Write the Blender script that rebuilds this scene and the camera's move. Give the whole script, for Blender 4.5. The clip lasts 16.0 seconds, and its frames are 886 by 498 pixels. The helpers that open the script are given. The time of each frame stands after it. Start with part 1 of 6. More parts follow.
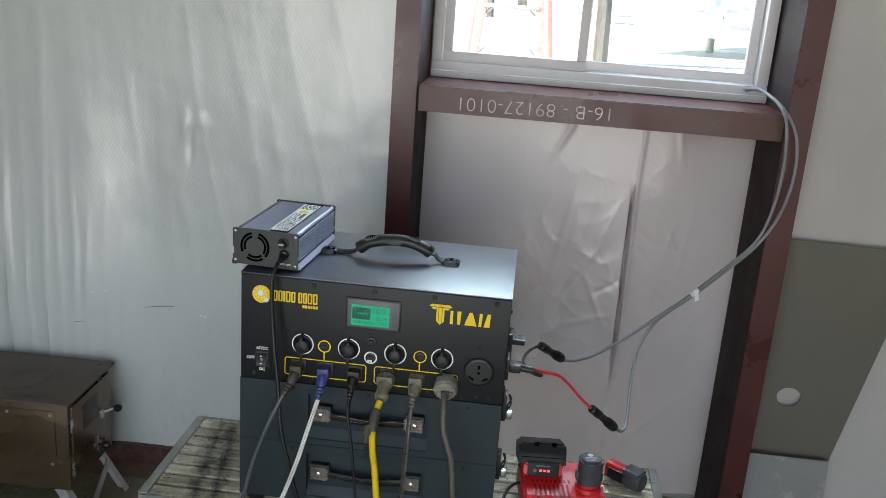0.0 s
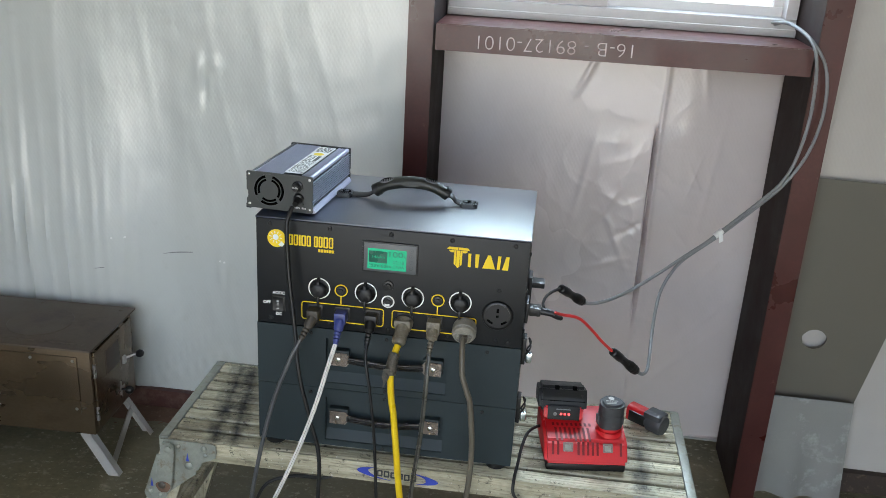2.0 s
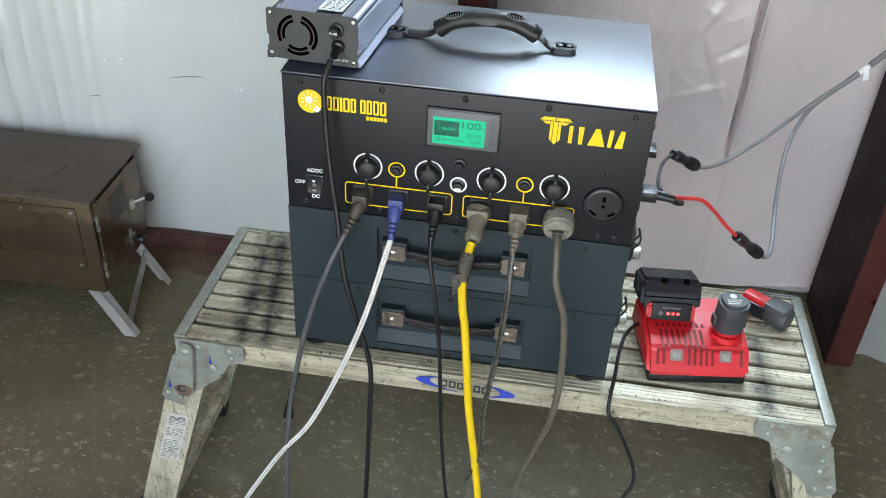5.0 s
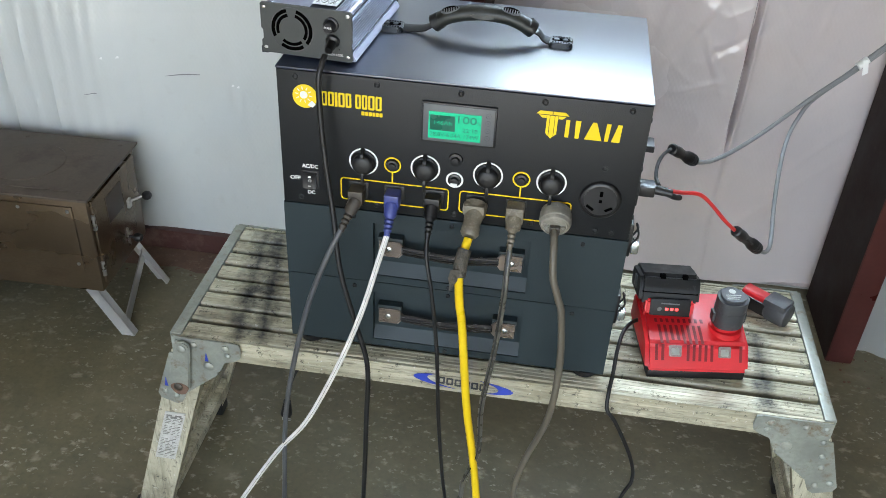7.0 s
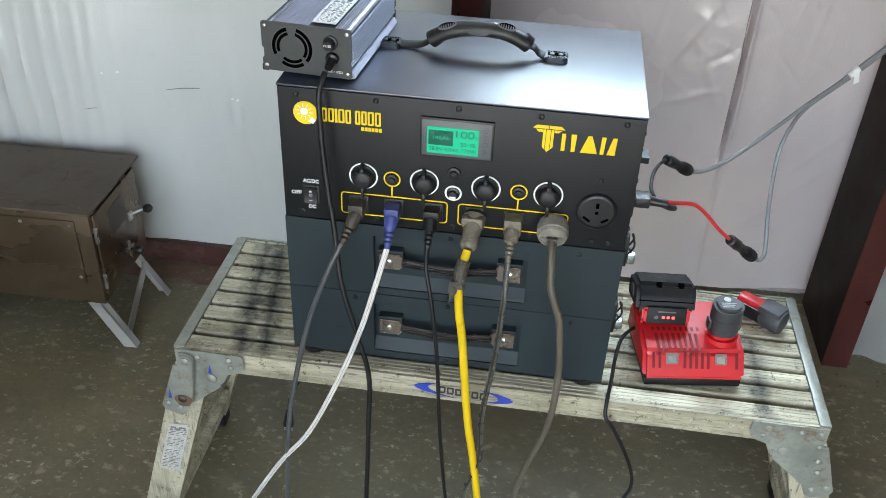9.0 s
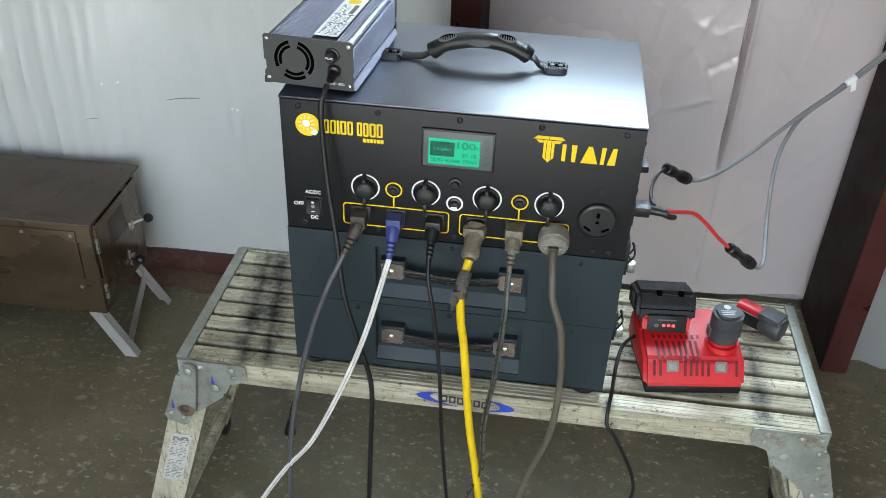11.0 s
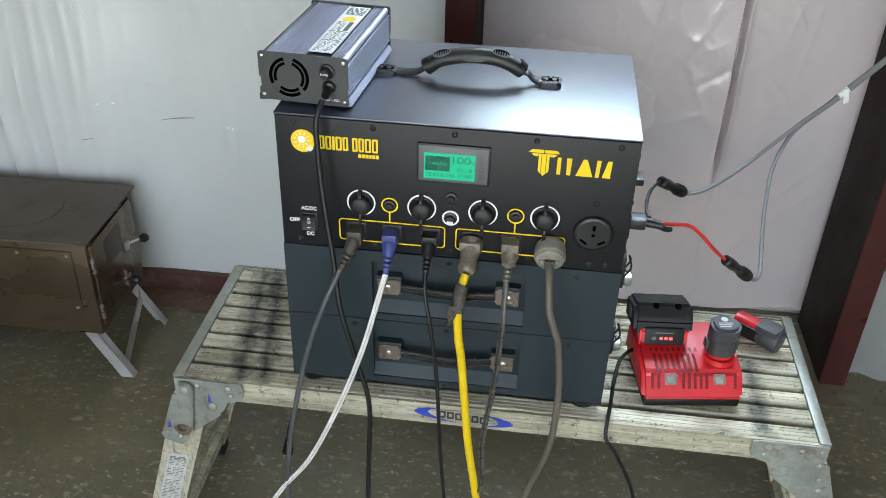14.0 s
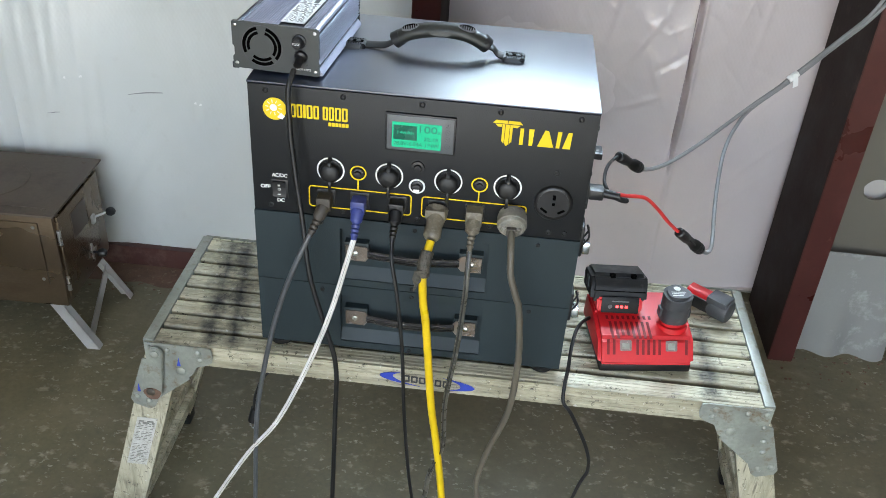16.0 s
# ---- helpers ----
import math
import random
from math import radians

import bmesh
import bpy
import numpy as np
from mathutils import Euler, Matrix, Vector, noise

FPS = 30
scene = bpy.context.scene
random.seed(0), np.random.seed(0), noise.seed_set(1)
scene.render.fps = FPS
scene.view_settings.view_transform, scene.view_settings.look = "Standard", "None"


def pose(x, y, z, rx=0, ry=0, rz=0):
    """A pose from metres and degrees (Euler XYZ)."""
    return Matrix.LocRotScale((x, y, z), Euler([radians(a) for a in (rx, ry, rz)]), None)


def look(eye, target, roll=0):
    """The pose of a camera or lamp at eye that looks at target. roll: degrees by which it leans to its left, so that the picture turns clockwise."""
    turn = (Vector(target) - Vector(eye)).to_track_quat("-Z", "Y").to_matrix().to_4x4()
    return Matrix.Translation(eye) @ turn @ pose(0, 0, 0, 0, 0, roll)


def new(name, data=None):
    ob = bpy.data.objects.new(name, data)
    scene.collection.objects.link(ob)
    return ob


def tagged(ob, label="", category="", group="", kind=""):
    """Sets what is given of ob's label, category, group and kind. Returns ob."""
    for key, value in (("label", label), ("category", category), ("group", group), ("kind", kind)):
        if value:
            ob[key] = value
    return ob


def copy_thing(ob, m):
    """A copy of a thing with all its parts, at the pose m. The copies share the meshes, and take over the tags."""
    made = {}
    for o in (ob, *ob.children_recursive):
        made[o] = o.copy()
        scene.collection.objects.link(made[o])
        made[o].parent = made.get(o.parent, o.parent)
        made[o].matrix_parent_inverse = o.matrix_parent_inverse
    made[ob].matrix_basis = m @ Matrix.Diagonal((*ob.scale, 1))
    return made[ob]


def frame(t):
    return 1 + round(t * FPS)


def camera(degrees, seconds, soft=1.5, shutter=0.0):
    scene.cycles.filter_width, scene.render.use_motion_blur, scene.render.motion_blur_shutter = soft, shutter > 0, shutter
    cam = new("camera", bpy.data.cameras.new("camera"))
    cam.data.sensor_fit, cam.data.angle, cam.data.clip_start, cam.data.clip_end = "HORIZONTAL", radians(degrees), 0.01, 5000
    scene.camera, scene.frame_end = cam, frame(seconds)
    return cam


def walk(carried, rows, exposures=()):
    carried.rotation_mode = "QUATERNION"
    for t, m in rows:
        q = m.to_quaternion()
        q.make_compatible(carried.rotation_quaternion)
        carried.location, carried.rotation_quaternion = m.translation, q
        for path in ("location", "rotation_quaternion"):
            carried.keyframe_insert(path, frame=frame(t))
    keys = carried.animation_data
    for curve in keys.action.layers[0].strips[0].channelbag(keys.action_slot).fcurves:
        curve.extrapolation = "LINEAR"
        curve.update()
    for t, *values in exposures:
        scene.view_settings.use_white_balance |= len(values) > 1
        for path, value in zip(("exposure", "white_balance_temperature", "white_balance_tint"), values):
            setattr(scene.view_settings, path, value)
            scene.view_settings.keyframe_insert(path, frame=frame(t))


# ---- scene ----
cam = camera(52.0, 16.0, soft=0.7)
PATH = [
    (0, (0.482, -1.476, 1.462), (0.317, 0.429, 0.876), 4.2),
    (0.5, (0.482, -1.473, 1.459), (0.316, 0.432, 0.876), 4.2),
    (1, (0.49, -1.468, 1.457), (0.325, 0.437, 0.872), 4.2),
    (1.5, (0.491, -1.458, 1.456), (0.319, 0.445, 0.862), 4.2),
    (2, (0.489, -1.447, 1.448), (0.286, 0.414, 0.745), 3.3),
    (2.5, (0.477, -1.414, 1.432), (0.255, 0.41, 0.643), 3.0),
    (3, (0.43, -1.318, 1.428), (0.145, 0.427, 0.494), 2.5),
    (3.5, (0.353, -1.171, 1.431), (0.069, 0.532, 0.422), 2.3),
    (4, (0.304, -1.058, 1.406), (0.094, 0.602, 0.311), 2.8),
    (4.5, (0.341, -1.048, 1.419), (0.149, 0.583, 0.278), 3.3),
    (7, (0.353, -1.043, 1.409), (0.158, 0.587, 0.267), 3.0),
    (7.5, (0.353, -1.047, 1.418), (0.159, 0.584, 0.276), 2.9),
    (8, (0.352, -1.051, 1.421), (0.156, 0.582, 0.283), 2.7),
    (8.5, (0.359, -1.054, 1.424), (0.167, 0.582, 0.289), 2.5),
    (9, (0.352, -1.055, 1.428), (0.16, 0.583, 0.296), 2.5),
    (11.5, (0.346, -1.059, 1.438), (0.159, 0.591, 0.324), 2.3),
    (12, (0.347, -1.056, 1.431), (0.159, 0.601, 0.326), 2.3),
    (12.5, (0.347, -1.054, 1.44), (0.158, 0.605, 0.34), 2.1),
    (13, (0.349, -1.055, 1.443), (0.157, 0.612, 0.353), 1.9),
    (13.5, (0.354, -1.057, 1.444), (0.166, 0.613, 0.359), 1.8),
    (14, (0.347, -1.062, 1.432), (0.163, 0.607, 0.346), 1.8),
    (14.5, (0.336, -1.066, 1.434), (0.15, 0.605, 0.351), 1.8),
    (15, (0.347, -1.067, 1.433), (0.17, 0.604, 0.348), 1.9),
    (15.5, (0.335, -1.074, 1.434), (0.194, 0.595, 0.341), 2.6),
    (16, (0.348, -1.121, 1.43), (0.25, 0.547, 0.33), 4.0),
]
EXPOSURES = [(0.0, 2.63), (0.5, 2.54), (1.0, 2.40), (1.5, 2.46), (2.1, 3.08), (2.6, 3.42), (3.3, 3.53), (7.0, 3.48), (12.5, 3.34), (15.3, 3.38), (16.0, 3.50)]
walk(cam, [(t, look(eye, target, roll)) for t, eye, target, roll in PATH], EXPOSURES)

# ---------- world, sun and large lights ----------
world = bpy.data.worlds.new("sky")
scene.world = world
world.use_nodes = True
wn = world.node_tree
sky = wn.nodes.new("ShaderNodeTexSky")
sky.sky_type, sky.sun_disc = "NISHITA", False
sky.sun_elevation, sky.sun_rotation = radians(45), radians(250)
wn.nodes["Background"].inputs["Strength"].default_value = 0.09
wn.links.new(sky.outputs[0], wn.nodes["Background"].inputs["Color"])
sun = new("sun", bpy.data.lights.new("sun", "SUN"))
sun.data.energy, sun.data.angle, sun.data.color = 5.0, radians(0.6), (1.0, 0.98, 0.95)
sun.matrix_world = look((-9, -3.2, 9.5), (0, 0, 0))


def opening_light(name, eye, target, w, h, watts, col=(1, 1, 1)):
    d = bpy.data.lights.new(name, "AREA")
    d.shape, d.size, d.size_y, d.energy, d.color = "RECTANGLE", w, h, watts, col
    ob = new(name, d)
    ob.matrix_world = look(eye, target)
    return ob


# daylight through the wide doorway behind the walker, and past the window
opening_light("doorway_daylight", (0.2, -3.62, 1.50), (0.2, 0, 1.35), 3.3, 2.7, 5.3, (1.0, 0.95, 0.86))
opening_light("window_daylight", (0.64, 1.04, 1.88), (0.64, 0.30, 1.55), 0.80, 0.44, 2.3, (0.70, 0.86, 1.0))

# ---------- materials ----------


def nodes_of(name):
    m = bpy.data.materials.new(name)
    m.use_nodes = True
    nt = m.node_tree
    return m, nt, nt.nodes["Principled BSDF"]


def add(nt, kind, **values):
    n = nt.nodes.new(kind)
    for k, v in values.items():
        n.inputs[k.replace("_", " ")].default_value = v
    return n


def mix_col(nt, fac, a, b, mode="MIX"):
    n = nt.nodes.new("ShaderNodeMix")
    n.data_type, n.blend_type = "RGBA", mode
    for sock, v in ((n.inputs["Factor"], fac), (n.inputs[6], a), (n.inputs[7], b)):
        if isinstance(v, (int, float)):
            sock.default_value = v
        elif isinstance(v, tuple):
            sock.default_value = (*v, 1)
        else:
            nt.links.new(v, sock)
    return n.outputs[2]


def ramp(nt, src, lo, hi, a=0.0, b=1.0):
    n = nt.nodes.new("ShaderNodeMapRange")
    n.inputs[1].default_value, n.inputs[2].default_value = lo, hi
    n.inputs[3].default_value, n.inputs[4].default_value = a, b
    nt.links.new(src, n.inputs[0])
    return n.outputs[0]


def noise_of(nt, scale, detail=4.0, rough=0.55, stretch=(1, 1, 1), shift=None):
    co = nt.nodes.new("ShaderNodeTexCoord")
    mp = nt.nodes.new("ShaderNodeMapping")
    mp.inputs["Scale"].default_value = stretch
    nt.links.new(co.outputs["Object"], mp.inputs[0])
    if shift is not None:
        nt.links.new(shift, mp.inputs["Location"])
    n = add(nt, "ShaderNodeTexNoise", Scale=scale, Detail=detail, Roughness=rough)
    nt.links.new(mp.outputs[0], n.inputs["Vector"])
    return n.outputs[0]


def bump_of(nt, bsdf, src, strength, distance):
    b = add(nt, "ShaderNodeBump", Strength=strength, Distance=distance)
    nt.links.new(src, b.inputs["Height"])
    prev = bsdf.inputs["Normal"].links
    if prev:
        nt.links.new(prev[0].from_socket, b.inputs["Normal"])
    nt.links.new(b.outputs[0], bsdf.inputs["Normal"])


def tint(c, k):
    return tuple(min(1.0, v * k) for v in c)


def surface(name, col, rough=0.5, metal=0.0, var=0.2, scale=14.0, grain=160.0, bump=0.15, dist=0.0006,
            stretch=(1, 1, 1), wear=None, wear_at=(0.58, 0.68), spec=0.5, rvar=0.12, each=0.0, coat=0.0):
    """A painted, moulded or metal surface: colour drifts at two scales, gloss varies, fine relief, patches of wear."""
    m, nt, b = nodes_of(name)
    big, fine = noise_of(nt, scale, 4, 0.6, stretch), noise_of(nt, grain, 3, 0.6, stretch)
    c = mix_col(nt, ramp(nt, big, 0.3, 0.7), tint(col, 1 - var), tint(col, 1 + var))
    c = mix_col(nt, ramp(nt, fine, 0.35, 0.65, 0, 0.5), c, tint(col, 1 - var * 0.8))
    if wear:
        w = noise_of(nt, scale * 2.3, 6, 0.7, stretch)
        c = mix_col(nt, ramp(nt, w, *wear_at), c, wear)
    if each:
        info = nt.nodes.new("ShaderNodeObjectInfo")
        c = mix_col(nt, ramp(nt, info.outputs["Random"], 0, 1, 0, each), c, tint(col, 0.55))
    nt.links.new(c, b.inputs["Base Color"])
    nt.links.new(ramp(nt, big, 0.3, 0.7, max(0.02, rough - rvar), min(1, rough + rvar)), b.inputs["Roughness"])
    b.inputs["Metallic"].default_value = metal
    b.inputs["Specular IOR Level"].default_value = spec
    b.inputs["Coat Weight"].default_value = coat
    b.inputs["Coat Roughness"].default_value = rough
    if bump:
        bump_of(nt, b, fine, bump, dist)
    return m


def glow(name, col, strength):
    m, nt, b = nodes_of(name)
    b.inputs["Base Color"].default_value = (*tint(col, 0.6), 1)
    b.inputs["Emission Color"].default_value = (*col, 1)
    b.inputs["Emission Strength"].default_value = strength
    b.inputs["Roughness"].default_value = 0.25
    return m


def concrete():
    m, nt, b = nodes_of("oiled_concrete")
    big, mid, fine = noise_of(nt, 0.9, 5, 0.6), noise_of(nt, 7, 6, 0.65), noise_of(nt, 90, 4, 0.6)
    c = mix_col(nt, ramp(nt, big, 0.35, 0.65), (0.105, 0.090, 0.050), (0.225, 0.190, 0.108))
    c = mix_col(nt, ramp(nt, mid, 0.42, 0.7, 0, 0.75), c, (0.11, 0.10, 0.062))
    c = mix_col(nt, ramp(nt, fine, 0.45, 0.75, 0, 0.3), c, (0.05, 0.045, 0.032))
    for sc, lo, hi, k, colr in ((24, 0.585, 0.76, 0.85, (0.50, 0.46, 0.36)), (52, 0.59, 0.73, 0.85, (0.60, 0.56, 0.46)), (12, 0.54, 0.76, 0.55, (0.28, 0.25, 0.17)), (5, 0.5, 0.75, 0.5, (0.25, 0.215, 0.14))):
        g = nt.nodes.new("ShaderNodeMath")
        g.operation = "MULTIPLY"
        nt.links.new(ramp(nt, noise_of(nt, sc, 3, 0.62, (1, 1.35, 1)), lo, hi, 0, k), g.inputs[0])
        nt.links.new(ramp(nt, noise_of(nt, 3.1 + sc * 0.01, 2, 0.5), 0.36, 0.6), g.inputs[1])
        c = mix_col(nt, g.outputs[0], c, colr)
    nt.links.new(c, b.inputs["Base Color"])
    nt.links.new(ramp(nt, mid, 0.3, 0.7, 0.30, 0.55), b.inputs["Roughness"])
    bump_of(nt, b, fine, 0.25, 0.001)
    bump_of(nt, b, mid, 0.3, 0.002)
    return m


def vinyl(name, lo, hi, smooth=0.19, dull=0.25):
    """White vinyl insulation facing with its reinforcing scrim showing through."""
    m, nt, b = nodes_of(name)
    big, fine = noise_of(nt, 1.6, 4, 0.55), noise_of(nt, 26, 5, 0.6)
    c = mix_col(nt, ramp(nt, big, 0.3, 0.7), lo, hi)
    c = mix_col(nt, ramp(nt, fine, 0.62, 0.8, 0, 0.3), c, (0.5, 0.49, 0.46))
    nt.links.new(c, b.inputs["Base Color"])
    nt.links.new(ramp(nt, big, 0.3, 0.7, smooth, dull), b.inputs["Roughness"])
    b.inputs["Specular IOR Level"].default_value = 0.85
    for axis in ("X", "DIAGONAL"):
        co = nt.nodes.new("ShaderNodeTexCoord")
        mp = nt.nodes.new("ShaderNodeMapping")
        mp.inputs["Rotation"].default_value = (0, radians(28 if axis == "X" else -28), 0)
        w = add(nt, "ShaderNodeTexWave", Scale=34.0, Distortion=1.6, Detail=1.0)
        w.wave_profile = "SIN"
        nt.links.new(co.outputs["Object"], mp.inputs[0])
        nt.links.new(mp.outputs[0], w.inputs["Vector"])
        bump_of(nt, b, w.outputs[1], 0.045, 0.0012)
    bump_of(nt, b, noise_of(nt, 55, 3, 0.6, (1, 1, 0.45)), 0.24, 0.002)
    bump_of(nt, b, noise_of(nt, 12, 3, 0.5), 0.10, 0.006)
    return m


def weathered_aluminium(name, smudges, grain=(0.12, 1, 1), k=1.0):
    """Weathered mill-finish aluminium; smudges: soot streaks that run across the boards at these x."""
    m, nt, b = nodes_of(name)
    streak, blot = noise_of(nt, 30, 6, 0.7, grain), noise_of(nt, 9, 5, 0.7)
    fine = noise_of(nt, 220, 3, 0.6, grain)
    c = mix_col(nt, ramp(nt, streak, 0.35, 0.62), tint((0.33, 0.30, 0.205), k), tint((0.64, 0.60, 0.445), k))
    c = mix_col(nt, ramp(nt, blot, 0.52, 0.72, 0, 0.65), c, (0.15, 0.125, 0.085))
    c = mix_col(nt, ramp(nt, fine, 0.54, 0.72, 0, 0.7), c, (0.09, 0.078, 0.055))
    spot = noise_of(nt, 75, 5, 0.75)
    c = mix_col(nt, ramp(nt, spot, 0.58, 0.66, 0, 0.85), c, (0.045, 0.038, 0.028))
    c = mix_col(nt, ramp(nt, noise_of(nt, 130, 3, 0.6), 0.66, 0.70, 0, 0.7), c, (0.72, 0.70, 0.64))
    if smudges:
        co = nt.nodes.new("ShaderNodeTexCoord")
        sep = nt.nodes.new("ShaderNodeSeparateXYZ")
        nt.links.new(co.outputs["Object"], sep.inputs[0])
        warp = noise_of(nt, 32, 4, 0.65)
        for x0, slope, width, dark, y_to in smudges:
            line = nt.nodes.new("ShaderNodeMath")
            line.operation = "MULTIPLY_ADD"
            line.inputs[1].default_value, line.inputs[2].default_value = slope, x0
            nt.links.new(sep.outputs["Y"], line.inputs[0])
            d = nt.nodes.new("ShaderNodeMath")
            d.operation = "SUBTRACT"
            nt.links.new(sep.outputs["X"], d.inputs[0])
            nt.links.new(line.outputs[0], d.inputs[1])
            ab = nt.nodes.new("ShaderNodeMath")
            ab.operation = "ABSOLUTE"
            nt.links.new(d.outputs[0], ab.inputs[0])
            wob = nt.nodes.new("ShaderNodeMath")
            wob.operation = "MULTIPLY_ADD"
            wob.inputs[1].default_value, wob.inputs[2].default_value = width * 4.2, -width * 2.1
            nt.links.new(warp, wob.inputs[0])
            s = nt.nodes.new("ShaderNodeMath")
            nt.links.new(ab.outputs[0], s.inputs[0])
            nt.links.new(wob.outputs[0], s.inputs[1])
            f = ramp(nt, s.outputs[0], -width * 0.3, width * 1.6, dark, 0)
            g = nt.nodes.new("ShaderNodeMath")
            g.operation = "MULTIPLY"
            nt.links.new(f, g.inputs[0])
            nt.links.new(ramp(nt, sep.outputs["Y"], y_to, y_to + 0.03, 1, 0), g.inputs[1])
            c = mix_col(nt, g.outputs[0], c, (0.012, 0.012, 0.013))
    nt.links.new(c, b.inputs["Base Color"])
    b.inputs["Metallic"].default_value = 0.15
    nt.links.new(ramp(nt, blot, 0.3, 0.7, 0.32, 0.6), b.inputs["Roughness"])
    bump_of(nt, b, streak, 0.2, 0.001)
    bump_of(nt, b, fine, 0.15, 0.0006)
    return m


def clear_glass():
    m, nt, b = nodes_of("window_glass")
    b.inputs["Base Color"].default_value = (0.97, 0.99, 0.98, 1)
    b.inputs["Transmission Weight"].default_value, b.inputs["Roughness"].default_value = 1.0, 0.02
    b.inputs["IOR"].default_value = 1.02
    return m


CONCRETE, GLASS = concrete(), clear_glass()
VINYL = vinyl("white_vinyl_facing", (0.57, 0.585, 0.56), (0.66, 0.675, 0.655))
# darker copy of the beige facing: the right lining's shade is in its colour
SHADED_VINYL = vinyl("shaded_beige_vinyl_facing", (0.44, 0.41, 0.38), (0.52, 0.49, 0.46))
AGED_VINYL = vinyl("aged_beige_vinyl_facing", (0.60, 0.53, 0.515), (0.70, 0.625, 0.61), 0.21, 0.29)
DEEP_BLACK = surface("deep_black_opening", (0.002, 0.002, 0.002), 0.9, 0, 0.1, 20, 300, 0.0, spec=0.0)
RED_OXIDE = surface("red_oxide_primer", (0.070, 0.0165, 0.0135), 0.36, 0, 0.22, 9, 120, 0.12, 0.0008, wear=(0.19, 0.10, 0.075), wear_at=(0.66, 0.76))
# post web colour, darkened to stand for the shade on the channels' inner sides
SHADED_WEB = surface("shaded_brown_grey_web", (0.026, 0.0145, 0.012), 0.72, 0.0, 0.3, 7, 110, 0.15, 0.0008, wear=(0.06, 0.036, 0.03), wear_at=(0.6, 0.78), spec=0.2)
GALV = surface("galvanised_steel", (0.31, 0.325, 0.285), 0.46, 0.4, 0.25, 22, 140, 0.15, wear=(0.20, 0.145, 0.085), wear_at=(0.55, 0.72))
BOARD_METAL = weathered_aluminium("weathered_aluminium_boards", [(-0.088, -0.155, 0.017, 0.98, 0.30), (-0.050, -0.18, 0.015, 0.97, 0.30), (0.716, -0.1, 0.010, 0.9, 0.04), (0.728, -0.02, 0.012, 0.85, 0.15)])
LEG_METAL = weathered_aluminium("weathered_aluminium_legs", [], (1, 1, 0.1))
GRIME_CLEAR = surface("grimy_clear_plastic", (0.15, 0.13, 0.095), 0.45, 0, 0.35, 70, 400, 0.2, 0.0005, wear=(0.27, 0.24, 0.19), wear_at=(0.5, 0.75))
GLOSS_BLACK = surface("glossy_black_plastic", (0.016, 0.016, 0.017), 0.2, 0, 0.2, 40, 400, 0.05, spec=0.9)
RAIL_METAL = weathered_aluminium("weathered_aluminium_rail", [], k=0.92)
# blue in the lid's base colour imitates sky mirrored from the window
LID_POWDER = surface("sky_tinted_black_lid", (0.010, 0.017, 0.040), 0.36, 0, 0.05, 3, 520, 0.35, 0.0003, spec=1.0, rvar=0.004, coat=0.6)
BLACK_POWDER = surface("black_powder_coat", (0.0080, 0.0092, 0.0108), 0.42, 0, 0.15, 6, 520, 0.55, 0.0005, spec=0.36, rvar=0.05)
TAPE_GREY = surface("wrinkled_dusty_tape", (0.085, 0.075, 0.058), 0.5, 0, 0.45, 60, 260, 0.9, 0.003, wear=(0.02, 0.018, 0.015), wear_at=(0.5, 0.62))
ROUND_PLUG = surface("dusty_pale_plug", (0.23, 0.215, 0.18), 0.55, 0, 0.3, 60, 400, 0.2, 0.0004, wear=(0.4, 0.38, 0.34), wear_at=(0.55, 0.75))
DARK_RED = surface("shadowed_red_plastic", (0.19, 0.006, 0.008), 0.6, 0, 0.1, 20, 350, 0.1)
GREY_POWDER = surface("charcoal_powder_coat", (0.0200, 0.0310, 0.0350), 0.45, 0, 0.15, 6, 520, 0.45, 0.0005, rvar=0.05, spec=0.3)
BLACK_PLASTIC = surface("black_moulded_plastic", (0.008, 0.008, 0.0088), 0.42, 0, 0.3, 40, 400, 0.12, 0.0003)
BLACK_RUBBER = surface("black_rubber", (0.009, 0.009, 0.0092), 0.5, 0, 0.3, 30, 300, 0.1, 0.0003)
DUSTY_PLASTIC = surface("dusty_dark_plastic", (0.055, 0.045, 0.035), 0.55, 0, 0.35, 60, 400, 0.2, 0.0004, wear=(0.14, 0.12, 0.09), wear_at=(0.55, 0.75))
GREY_CORD = surface("dusty_grey_cord", (0.085, 0.088, 0.092), 0.4, 0, 0.25, 30, 300, 0.1)
WHITE_CORD = surface("white_cord", (0.72, 0.70, 0.66), 0.45, 0, 0.12, 30, 300, 0.08)
YELLOW_CORD = surface("yellow_cord", (0.80, 0.55, 0.012), 0.38, 0, 0.1, 24, 300, 0.06, wear=(0.5, 0.34, 0.03), wear_at=(0.66, 0.8))
TAN_CORD = surface("brown_grey_cord", (0.115, 0.10, 0.075), 0.48, 0, 0.2, 24, 300, 0.1)
SMOKE_CORD = surface("smoky_clear_cord", (0.09, 0.085, 0.07), 0.3, 0, 0.25, 30, 300, 0.08)
SOLAR_CORD = surface("grey_solar_cable", (0.22, 0.222, 0.225), 0.42, 0, 0.1, 24, 300, 0.06)
RED_CORD = surface("red_cable", (0.62, 0.03, 0.03), 0.38, 0, 0.1, 24, 300, 0.05)
BLUE_PLASTIC = surface("blue_plug_plastic", (0.045, 0.06, 0.23), 0.45, 0, 0.25, 60, 300, 0.1, wear=(0.10, 0.10, 0.17), wear_at=(0.6, 0.75))
RED_PLASTIC = surface("red_tool_plastic", (0.60, 0.012, 0.018), 0.44, 0, 0.1, 20, 350, 0.12, 0.0003)
